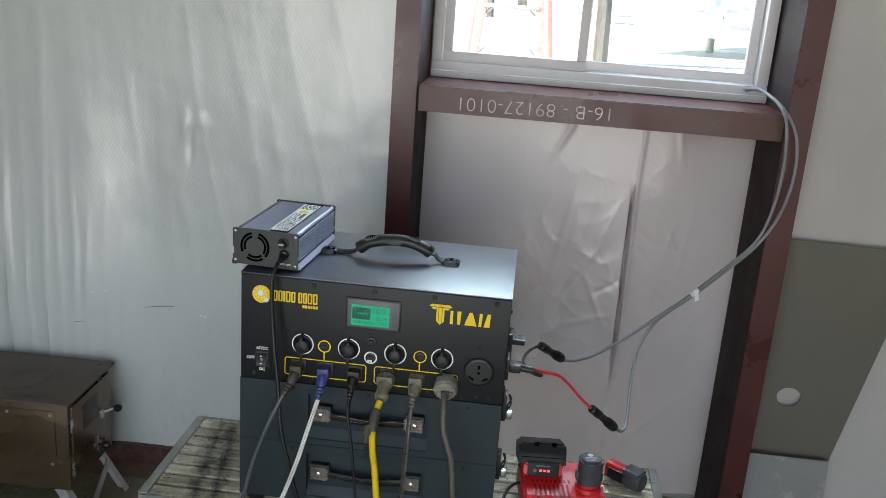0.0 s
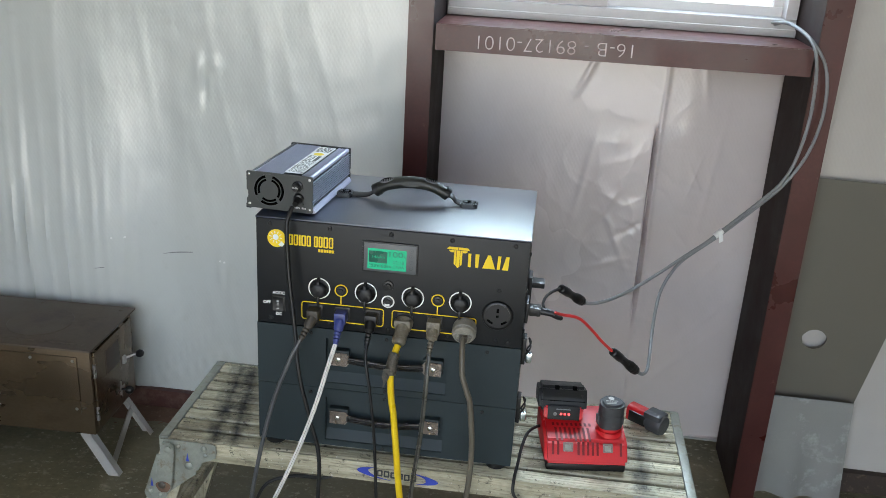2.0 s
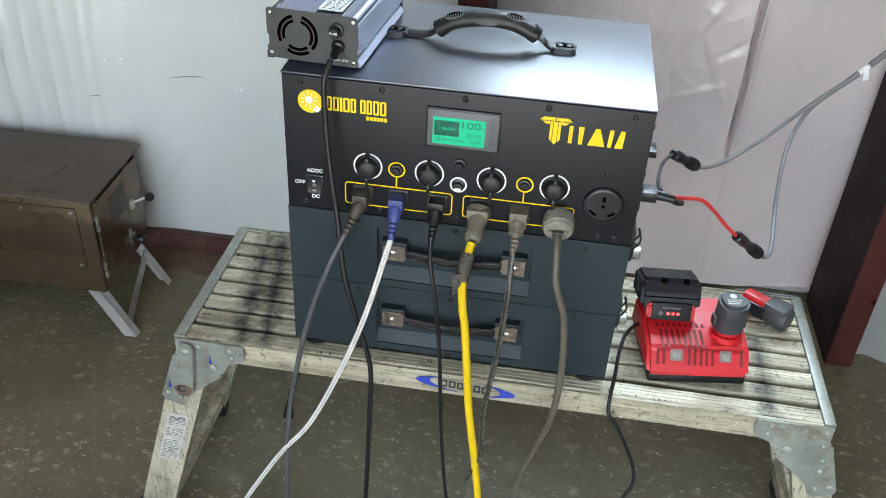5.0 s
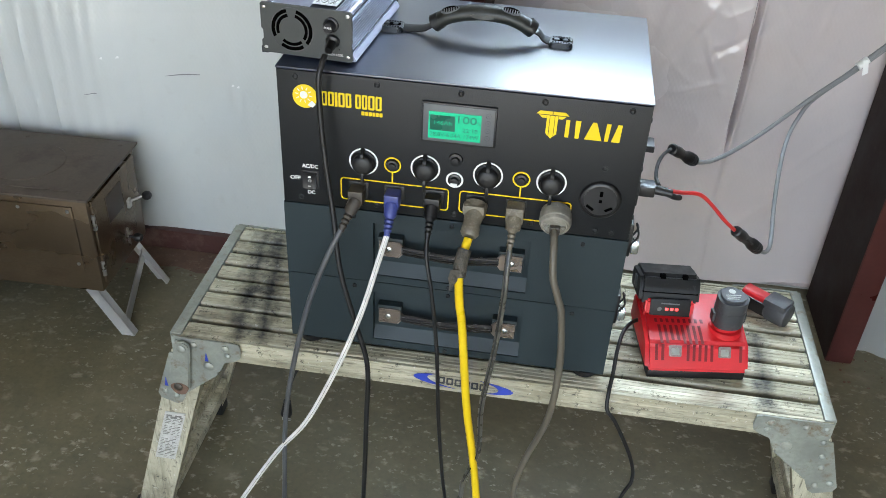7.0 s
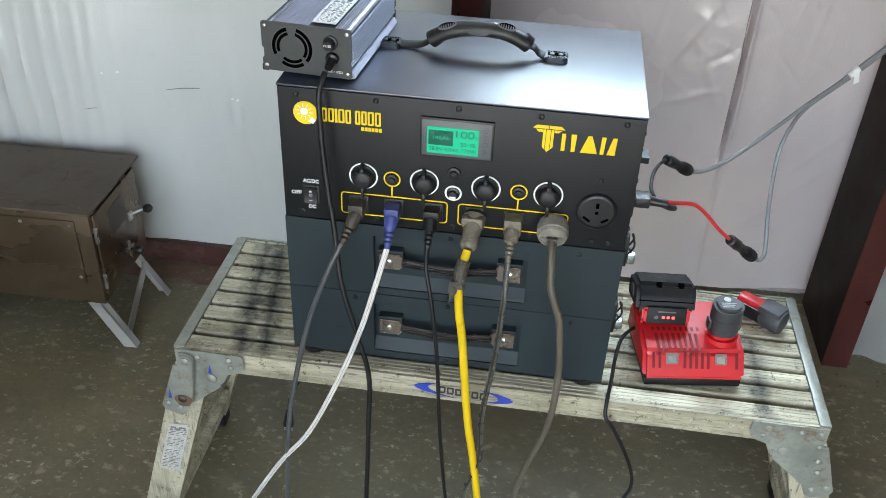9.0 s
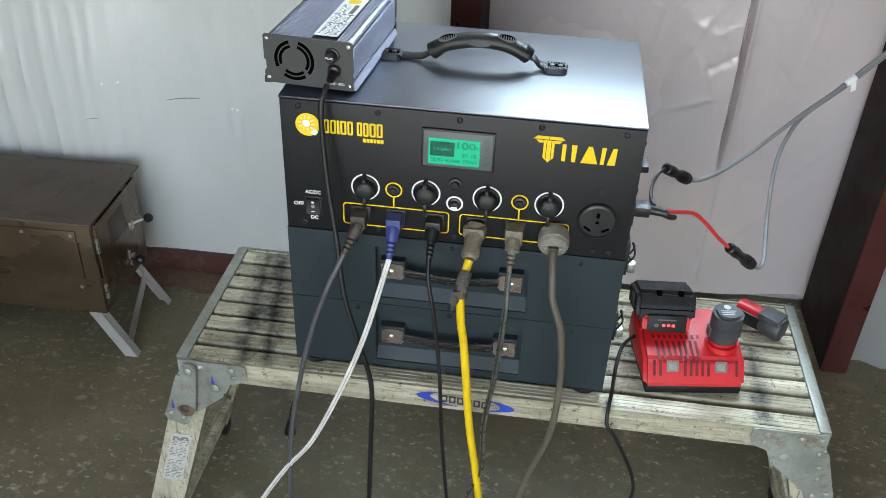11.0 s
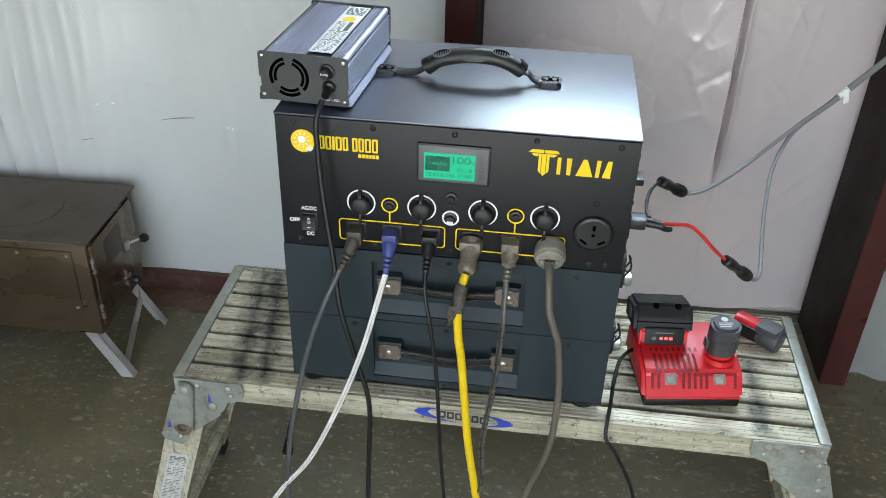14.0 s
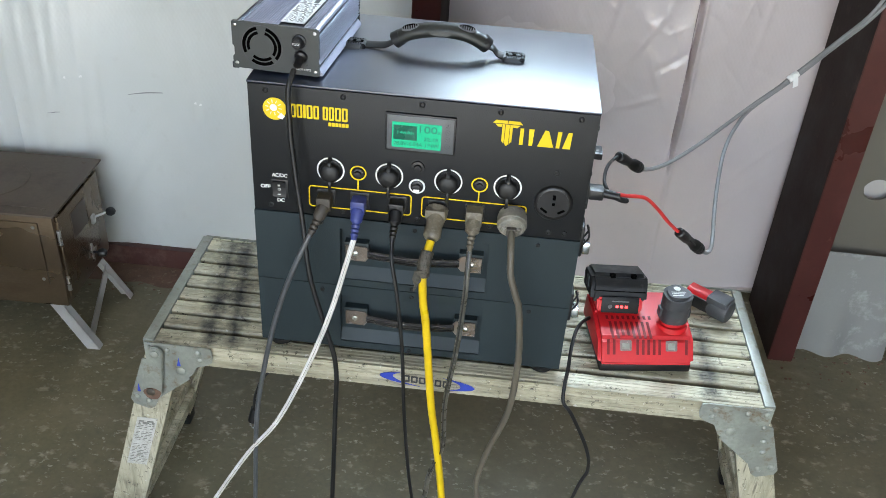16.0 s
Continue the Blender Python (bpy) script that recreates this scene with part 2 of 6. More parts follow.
GREY_PLASTIC = surface("dark_grey_battery_plastic", (0.050, 0.052, 0.056), 0.48, 0, 0.25, 30, 350, 0.15, wear=(0.09, 0.088, 0.08), wear_at=(0.58, 0.72))
YELLOW_INK = surface("yellow_print", (0.82, 0.58, 0.0), 0.4, 0, 0.04, 20, 300, 0.0)
WHITE_INK = surface("white_print", (0.78, 0.78, 0.76), 0.45, 0, 0.04, 20, 300, 0.0)
BLUE_INK = surface("blue_print", (0.03, 0.06, 0.42), 0.4, 0, 0.15, 40, 300, 0.0, wear=(0.35, 0.35, 0.4), wear_at=(0.62, 0.7))
BLACK_INK = surface("black_print", (0.008, 0.008, 0.009), 0.5, 0, 0.1, 20, 300, 0.0)
CHALK = surface("white_marker", (0.62, 0.52, 0.52), 0.7, 0, 0.25, 90, 500, 0.0)
PAPER = surface("dirty_white_label", (0.62, 0.62, 0.58), 0.55, 0, 0.12, 40, 300, 0.05, wear=(0.35, 0.33, 0.28), wear_at=(0.6, 0.8))
STAINLESS = surface("brushed_steel", (0.58, 0.57, 0.55), 0.3, 0.95, 0.12, 20, 260, 0.06, stretch=(0.15, 1, 1))
# plain steel whose base colour carries the brown surroundings it would mirror
HANDLE_STEEL = surface("brown_reflecting_clip_steel", (0.40, 0.33, 0.275), 0.26, 0.9, 0.04, 8, 260, 0.03)
DUSTY_OXIDE = surface("dusty_red_primer", (0.078, 0.026, 0.021), 0.55, 0, 0.3, 7, 120, 0.2, 0.0008, wear=(0.15, 0.095, 0.07), wear_at=(0.52, 0.74))
LABEL_FOIL = surface("worn_foil_label", (0.60, 0.59, 0.55), 0.5, 0.1, 0.15, 60, 300, 0.08, wear=(0.30, 0.28, 0.22), wear_at=(0.5, 0.7))
LABEL_FADED = surface("worn_pale_print", (0.22, 0.215, 0.19), 0.6, 0, 0.3, 90, 400, 0.0)
LABEL_INK = surface("faded_grey_print", (0.11, 0.105, 0.095), 0.6, 0, 0.3, 90, 400, 0.0)
TOOL_BLACK = surface("scuffed_black_tool_plastic", (0.0085, 0.0088, 0.0092), 0.5, 0, 0.3, 35, 350, 0.2, 0.0004, wear=(0.035, 0.034, 0.032), wear_at=(0.6, 0.75), spec=0.3)
ANCHOR_PLASTIC = surface("satin_black_anchor_plastic", (0.022, 0.025, 0.030), 0.3, 0, 0.2, 40, 400, 0.05, spec=0.9)
GRIP_GREY = surface("pale_grey_grip_inset", (0.16, 0.165, 0.175), 0.4, 0, 0.15, 60, 400, 0.08)
GRIP_RUBBER = surface("olive_black_rubber", (0.017, 0.018, 0.014), 0.48, 0, 0.25, 30, 300, 0.12, 0.0003)
CHROME = surface("bright_metal", (0.66, 0.72, 0.72), 0.18, 1.0, 0.08, 30, 300, 0.0)
BRASS = surface("brass", (0.50, 0.33, 0.10), 0.32, 0.95, 0.2, 60, 300, 0.05)
STOVE_STEEL = surface("heat_tinted_steel", (0.175, 0.125, 0.078), 0.30, 0.75, 0.22, 5, 200, 0.08, wear=(0.11, 0.075, 0.05), wear_at=(0.55, 0.78), stretch=(0.5, 1, 1))
STOVE_TOP = surface("scorched_stove_top", (0.12, 0.092, 0.072), 0.52, 0.45, 0.25, 5, 160, 0.1, wear=(0.075, 0.055, 0.048), wear_at=(0.5, 0.72))
LEG_STEEL = surface("bare_steel_leg", (0.50, 0.48, 0.46), 0.38, 0.8, 0.12, 20, 200, 0.06)
DARK_ALLOY = surface("anodised_dark_alloy", (0.035, 0.037, 0.048), 0.42, 0.5, 0.02, 20, 300, 0.0, rvar=0.0)
BRIGHT_FIN = surface("polished_fin_edges", (0.44, 0.45, 0.55), 0.42, 0.6, 0.0, 20, 300, 0.0, rvar=0.0)
FACE_PLATE = surface("painted_end_plate", (0.048, 0.052, 0.050), 0.42, 0.1, 0.12, 20, 500, 0.2, 0.0003)
WINDOW_VINYL = surface("white_window_frame", (0.58, 0.555, 0.55), 0.4, 0, 0.06, 12, 200, 0.05)
BEIGE_BOARD = surface("grey_beige_board", (0.130, 0.117, 0.092), 0.62, 0, 0.08, 6, 300, 0.1)
WHITE_BOARD = surface("white_board", (0.26, 0.255, 0.24), 0.6, 0, 0.08, 5, 200, 0.1, wear=(0.46, 0.46, 0.44), wear_at=(0.55, 0.75))
STEEL_SHEET = surface("painted_steel_sheet", (0.36, 0.35, 0.33), 0.5, 0, 0.08, 2, 80, 0.05)
# dirt colour of the right base angle, taken darker because it lies in shade
SHADED_DIRTY_BASE = surface("shaded_dirty_base", (0.05, 0.034, 0.026), 0.8, 0, 0.3, 20, 200, 0.4, 0.002, wear=(0.10, 0.07, 0.05))
RUST_DUST = surface("rusty_dust", (0.16, 0.095, 0.065), 0.9, 0, 0.3, 24, 200, 0.4, 0.002, wear=(0.24, 0.17, 0.12))
SCREEN_FACE = surface("grey_display_bezel", (0.10, 0.105, 0.11), 0.4, 0, 0.08, 20, 400, 0.1)
LCD_GREEN = glow("lit_green_lcd", (0.008, 0.44, 0.22), 0.075)
LCD_DARK = surface("dark_lcd_block", (0.004, 0.10, 0.06), 0.3, 0, 0.05, 20, 300, 0.0)
LED_RED = glow("red_led", (1.0, 0.04, 0.04), 0.35)
TANK_STEEL = surface("dull_folded_steel", (0.30, 0.27, 0.22), 0.36, 0.8, 0.1, 6, 200, 0.05)
LAMP_LENS = surface("clear_lamp_lens", (0.36, 0.27, 0.25), 0.2, 0.2, 0.25, 200, 900, 0.2)

# ---------- building blocks ----------


def finish(bm, smooth=False):
    bmesh.ops.recalc_face_normals(bm, faces=bm.faces)
    if smooth:
        for f in bm.faces:
            f.smooth = True
        lim = radians(38)
        for e in bm.edges:
            if len(e.link_faces) == 2 and e.calc_face_angle(0) > lim:
                e.smooth = False
    return bm


def part(name, bm, material, parent=None, label="", smooth=True):
    me = bpy.data.meshes.new(name)
    finish(bm, smooth).to_mesh(me)
    bm.free()
    me.materials.append(material)
    ob = new(name, me)
    if parent is not None:
        ob.parent = parent
    if label:
        ob["label"] = label
    return ob


def thing(name, label, category, group="", kind="", at=(0, 0, 0), turn=0.0):
    ob = new(name)
    ob.empty_display_size = 0.02
    ob.matrix_basis = pose(*at, 0, 0, turn)
    return tagged(ob, label, category, group, kind)


def box(x0, x1, y0, y1, z0, z1, bevel=0.0, seg=2, bm=None, m=None):
    b = bmesh.new()
    bmesh.ops.create_cube(b, size=1.0, matrix=Matrix.LocRotScale(((x0 + x1) / 2, (y0 + y1) / 2, (z0 + z1) / 2), None, (abs(x1 - x0), abs(y1 - y0), abs(z1 - z0))))
    if bevel:
        bmesh.ops.bevel(b, geom=list(b.edges), offset=bevel, segments=seg, profile=0.6, affect="EDGES")
    return join(bm, b, m)


def join(bm, b, m=None):
    if m is not None:
        bmesh.ops.transform(b, matrix=m, verts=b.verts)
    if bm is None:
        return b
    vs = [bm.verts.new(v.co) for v in b.verts]
    b.verts.index_update()
    for f in b.faces:
        bm.faces.new([vs[v.index] for v in f.verts])
    b.free()
    return bm


def aim(p, q):
    """The matrix that lays local z from p towards q."""
    d = Vector(q) - Vector(p)
    return Matrix.Translation(p) @ d.to_track_quat("Z", "Y").to_matrix().to_4x4(), d.length


def rod(p, q, r, r2=None, seg=16, bm=None, bevel=0.0):
    m, length = aim(p, q)
    b = bmesh.new()
    bmesh.ops.create_cone(b, cap_ends=True, segments=seg, radius1=r, radius2=r if r2 is None else r2, depth=length, matrix=Matrix.Translation((0, 0, length / 2)))
    if bevel:
        caps = [e for e in b.edges if any(len(f.verts) > 4 for f in e.link_faces)]
        bmesh.ops.bevel(b, geom=caps, offset=bevel, segments=2, affect="EDGES")
    return join(bm, b, m)


def lathe(p, q, rings, seg=24, bm=None):
    """A turned body about the line from p to q: rings of (distance along it, radius)."""
    m, _ = aim(p, q)
    b = bmesh.new()
    rows = []
    for d, r in rings:
        rows.append([b.verts.new((r * math.cos(2 * math.pi * i / seg), r * math.sin(2 * math.pi * i / seg), d)) for i in range(seg)])
    for lo, hi in zip(rows, rows[1:]):
        for i in range(seg):
            j = (i + 1) % seg
            b.faces.new((lo[i], lo[j], hi[j], hi[i]))
    b.faces.new(rows[0][::-1])
    b.faces.new(rows[-1])
    return join(bm, b, m)


def ring(p, q, r_in, r_out, depth, seg=40, bm=None):
    """A flat annulus about the line from p to q."""
    m, _ = aim(p, q)
    b = bmesh.new()
    prof = ((r_in, 0), (r_out, 0), (r_out, depth), (r_in, depth))
    rows = [[b.verts.new((r * math.cos(2 * math.pi * i / seg), r * math.sin(2 * math.pi * i / seg), d)) for i in range(seg)] for r, d in prof]
    for k in range(4):
        for i in range(seg):
            j = (i + 1) % seg
            b.faces.new((rows[k][i], rows[k][j], rows[(k + 1) % 4][j], rows[(k + 1) % 4][i]))
    return join(bm, b, m)


def smooth_line(points, steps=8):
    pts = [Vector(p) for p in points]
    pts = [pts[0] * 2 - pts[1]] + pts + [pts[-1] * 2 - pts[-2]]
    out = []
    for a, b, c, d in zip(pts, pts[1:], pts[2:], pts[3:]):
        for i in range(steps):
            t = i / steps
            out.append(0.5 * ((2 * b) + (c - a) * t + (2 * a - 5 * b + 4 * c - d) * t * t + (3 * b - a - 3 * c + d) * t ** 3))
    out.append(pts[-2])
    return out


def tube(points, r, seg=10, steps=8, bm=None, flat=1.0):
    """A cord along a smooth line; flat < 1 squeezes its section."""
    line = smooth_line(points, steps)
    b = bmesh.new()
    side = None
    rows = []
    for i, p in enumerate(line):
        d = (line[min(i + 1, len(line) - 1)] - line[max(i - 1, 0)]).normalized()
        if side is None:
            side = d.cross(Vector((0, 1, 0.2))).normalized()
        side = (side - d * side.dot(d)).normalized()
        up = d.cross(side)
        rows.append([b.verts.new(p + (side * math.cos(2 * math.pi * k / seg) + up * math.sin(2 * math.pi * k / seg) * flat) * r) for k in range(seg)])
    for lo, hi in zip(rows, rows[1:]):
        for k in range(seg):
            j = (k + 1) % seg
            b.faces.new((lo[k], lo[j], hi[j], hi[k]))
    b.faces.new(rows[0][::-1])
    b.faces.new(rows[-1])
    return join(bm, b)


def slab(outline, depth, m=None, bm=None, bevel=0.0):
    """A plate: an outline in its own x, y, as thick as depth along its z."""
    b = bmesh.new()
    f = b.faces.new([b.verts.new((x, y, 0)) for x, y in outline])
    top = bmesh.ops.extrude_face_region(b, geom=[f])
    bmesh.ops.translate(b, vec=(0, 0, depth), verts=[v for v in top["geom"] if isinstance(v, bmesh.types.BMVert)])
    if bevel:
        bmesh.ops.bevel(b, geom=[e for e in b.edges if abs(e.verts[0].co.z - e.verts[1].co.z) < 1e-6 and e.verts[0].co.z > depth / 2], offset=bevel, segments=2, affect="EDGES")
    return join(bm, b, m)


def round_rect(x0, x1, y0, y1, r, n=5):
    pts = []
    for cx, cy, a0 in ((x1 - r, y1 - r, 0), (x0 + r, y1 - r, 90), (x0 + r, y0 + r, 180), (x1 - r, y0 + r, 270)):
        pts += [(cx + r * math.cos(radians(a0 + 90 * i / n)), cy + r * math.sin(radians(a0 + 90 * i / n))) for i in range(n + 1)]
    return pts


def frame_plate(x0, x1, y0, y1, r, w, depth, m, bm=None):
    """A rounded rectangular outline of width w."""
    b = bmesh.new()
    rows = []
    for z in (0, depth):
        for k in (0, 1):
            rows.append([b.verts.new((x, y, z)) for x, y in round_rect(x0 + w * k, x1 - w * k, y0 + w * k, y1 - w * k, max(0.0005, r - w * k))])
    n = len(rows[0])
    for lo, hi in ((0, 1), (1, 3), (3, 2), (2, 0)):
        for i in range(n):
            j = (i + 1) % n
            b.faces.new((rows[lo][i], rows[lo][j], rows[hi][j], rows[hi][i]))
    return join(bm, b, m)


def lettering(name, body, size, m, material, parent, depth=0.0004, width=None, label="", bold=0.0):
    cu = bpy.data.curves.new(name, "FONT")
    cu.body, cu.size, cu.extrude, cu.align_x, cu.align_y, cu.offset = body, size, depth, "CENTER", "CENTER", bold
    tmp = bpy.data.objects.new(name, cu)
    me = bpy.data.meshes.new_from_object(tmp)
    bpy.data.objects.remove(tmp)
    if width:
        xs = [v.co.x for v in me.vertices]
        k = width / (max(xs) - min(xs))
        mid = (max(xs) + min(xs)) / 2
        for v in me.vertices:
            v.co.x = (v.co.x - mid) * k
    me.transform(m)
    me.materials.clear()
    me.materials.append(material)
    ob = new(name, me)
    ob.parent = parent
    if label:
        ob["label"] = label
    return ob


def on_front(x, z, y=0.0):
    """Local x, y of a plate laid on an upright face that looks towards -y."""
    return Matrix.Translation((x, y, z)) @ Matrix.Rotation(radians(90), 4, "X")


def structure(ob, label, category):
    return tagged(ob, label, category, kind="structure")

# ---------- the building ----------
structure(part("floor", box(-4.5, 5.0, -3.6, 1.0, -0.12, 0.0), CONCRETE, smooth=False), "brown-grey oiled concrete shop floor with pale specks", "floor")

WX0, WX1, WZ0, WZ1 = 0.205, 1.072, 1.197, 2.15     # the window's opening
north = bmesh.new()
box(-4.5, WX0, 0.985, 1.02, 0.0, 3.2, bm=north)
box(WX1, 5.0, 0.985, 1.02, 0.0, 3.2, bm=north)
box(WX0, WX1, 0.985, 1.02, 0.0, WZ0 - 0.01, bm=north)
box(WX0, WX1, 0.985, 1.02, WZ1, 3.2, bm=north)
structure(part("wall_north", north, STEEL_SHEET, smooth=False), "painted steel sheet outer wall behind the insulation", "wall")
structure(part("wall_east", box(5.0, 5.1, -3.6, 1.02, 0, 3.2), STEEL_SHEET, smooth=False), "plain pale steel side wall", "wall")
structure(part("wall_west", box(-4.6, -4.5, -3.6, 1.02, 0, 3.2), STEEL_SHEET, smooth=False), "plain pale steel side wall", "wall")
south = bmesh.new()
box(-4.6, -1.5, -3.7, -3.6, 0, 3.2, bm=south)
box(1.9, 5.1, -3.7, -3.6, 0, 3.2, bm=south)
box(-1.5, 1.9, -3.7, -3.6, 2.9, 3.2, bm=south)
structure(part("wall_south", south, STEEL_SHEET, smooth=False), "plain pale steel wall with a wide doorway", "wall")
structure(part("ceiling", box(-4.6, 5.1, -3.7, 1.02, 3.2, 3.28), STEEL_SHEET, smooth=False), "plain pale steel roof lining", "ceiling")


def lining(name, x0, x1, z0, z1, y, relief, label, nx, nz, material=None, dense=1.0):
    """A sheet of insulation that hangs in front of the wall; relief(x, z) is how far it bulges into the room."""
    b = bmesh.new()
    xs = [x1 - (x1 - x0) * (1 - i / nx) ** dense for i in range(nx + 1)]
    zs = [z0 + (z1 - z0) * k / nz for k in range(nz + 1)]
    grid = [[b.verts.new((x, y - relief(x, z), z)) for x in xs] for z in zs]
    for k in range(nz):
        for i in range(nx):
            b.faces.new((grid[k][i], grid[k][i + 1], grid[k + 1][i + 1], grid[k + 1][i]))
    rim = [grid[0][i] for i in range(nx + 1)] + [grid[k][nx] for k in range(1, nz + 1)] + [grid[nz][i] for i in range(nx - 1, -1, -1)] + [grid[k][0] for k in range(nz - 1, 0, -1)]
    back = [b.verts.new((v.co.x, y + 0.02, v.co.z)) for v in rim]
    for i in range(len(rim)):
        j = (i + 1) % len(rim)
        b.faces.new((rim[i], rim[j], back[j], back[i]))
    ob = part(name, b, material or VINYL)
    return structure(ob, label, "insulation")


def bell(d, w):
    return math.exp(-(d / w) ** 2)


# soft creases of the left lining: from (x, z) to (x, z), height, half width
CREASES = [
    ((-1.055, 1.30), (-1.05, 0.25), 0.010, 0.022), ((-0.93, 1.60), (-0.912, 0.25), 0.014, 0.016), ((-0.81, 1.20), (-0.808, 0.28), 0.007, 0.02),
    ((-0.735, 1.0), (-0.722, 0.30), 0.006, 0.02), ((-1.20, 1.9), (-1.16, 0.3), 0.010, 0.03), ((-1.34, 1.9), (-1.30, 0.3), 0.012, 0.03),
    ((-0.99, 2.0), (-0.985, 0.6), 0.006, 0.018), ((-0.64, 0.80), (-0.655, 0.35), 0.004, 0.018), ((-0.40, 0.27), (-0.66, 0.065), 0.005, 0.014),
    ((-0.87, 1.10), (-0.862, 0.40), 0.005, 0.010), ((-0.965, 1.0), (-0.955, 0.28), 0.006, 0.012), ((-0.775, 0.85), (-0.765, 0.30), 0.004, 0.010), ((-0.69, 0.75), (-0.69, 0.34), 0.003, 0.010), ((-0.60, 0.72), (-0.615, 0.40), 0.003, 0.012), ((-0.36, 0.20), (-0.65, 0.055), 0.005, 0.012), ((-0.49, 0.36), (-0.67, 0.10), 0.005, 0.016), ((-0.44, 0.52), (-0.60, 0.30), 0.003, 0.02)]


def crease_height(x, z):
    r = 0.0
    for (xa, za), (xb, zb), high, w in CREASES:
        dx, dz = xb - xa, zb - za
        n2 = dx * dx + dz * dz
        u = ((x - xa) * dx + (z - za) * dz) / n2
        if -0.15 < u < 1.15:
            d = ((x - xa) * dz - (z - za) * dx) / math.sqrt(n2) + 0.006 * noise.noise((u * 3, high * 900, 1))
            end = max(0.0, min(1.0, (u + 0.15) / 0.3)) * max(0.0, min(1.0, (1.15 - u) / 0.2))
            calm = 1.0 - 0.7 * max(0.0, min(1.0, (z - 0.55) / 0.4))
            r += high * calm * end * math.exp(-abs(d) / (w * 0.75 if d > 0 else w * 0.3))
    return r


def left_relief(x, z):
    r = 0.012 * noise.noise((x * 1.7, 3.1, z * 0.6))
    folds = max(0.0, min(1.0, (-0.42 - x) / 0.5))
    r += folds * 0.0035 * noise.noise((x * 13 + z * 1.2, 7.7, z * 0.9)) + folds * 0.0028 * noise.noise((x * 29 + z * 2.0, 1.7, z * 0.8))
    lean = max(0.0, min(1.0, (-0.50 - x) / 0.22))
    r += 0.045 * lean * lean * (3 - 2 * lean) * max(0.0, min(1.0, (1.25 - z) / 0.7)) * max(0.0, min(1.0, (z - 0.06) / 0.2))
    r += 0.0010 * max(0.0, 1 - 2.5 * abs(noise.noise((x * 9 + z * 1.5, 4.4, z * 1.3)))) ** 2
    r += crease_height(x, z) if x > -1.6 and z < 2.0 else 0.0
    r += 0.0018 * noise.noise((x * 6, z * 6, 2.2)) + 0.0012 * noise.noise((x * 18, z * 18, 5.2))
    for cx, cz, wx, wz, a in ((-0.425, 1.02, 0.014, 0.03, 0.008), (-0.412, 0.98, 0.008, 0.035, -0.008), (-0.385, 1.035, 0.02, 0.012, 0.006), (-0.386, 0.455, 0.010, 0.030, 0.005), (-0.37, 0.44, 0.006, 0.02, -0.003)):
        r += a * bell(x - cx, wx) * bell(z - cz, wz)
    return r


SEAM_X, SEAM_SLOPE = 0.775, 0.0
crinkle_rnd = random.Random(77)
CRINKLES = []
for _ in range(26):
    a = radians(crinkle_rnd.choice((40, 125, 150, 165, 70)) + crinkle_rnd.uniform(-12, 12))
    CRINKLES.append((crinkle_rnd.gauss(0.70, 0.11), crinkle_rnd.gauss(0.68, 0.15), math.cos(a), math.sin(a), crinkle_rnd.uniform(0.012, 0.05), crinkle_rnd.uniform(0.0008, 0.0022)))


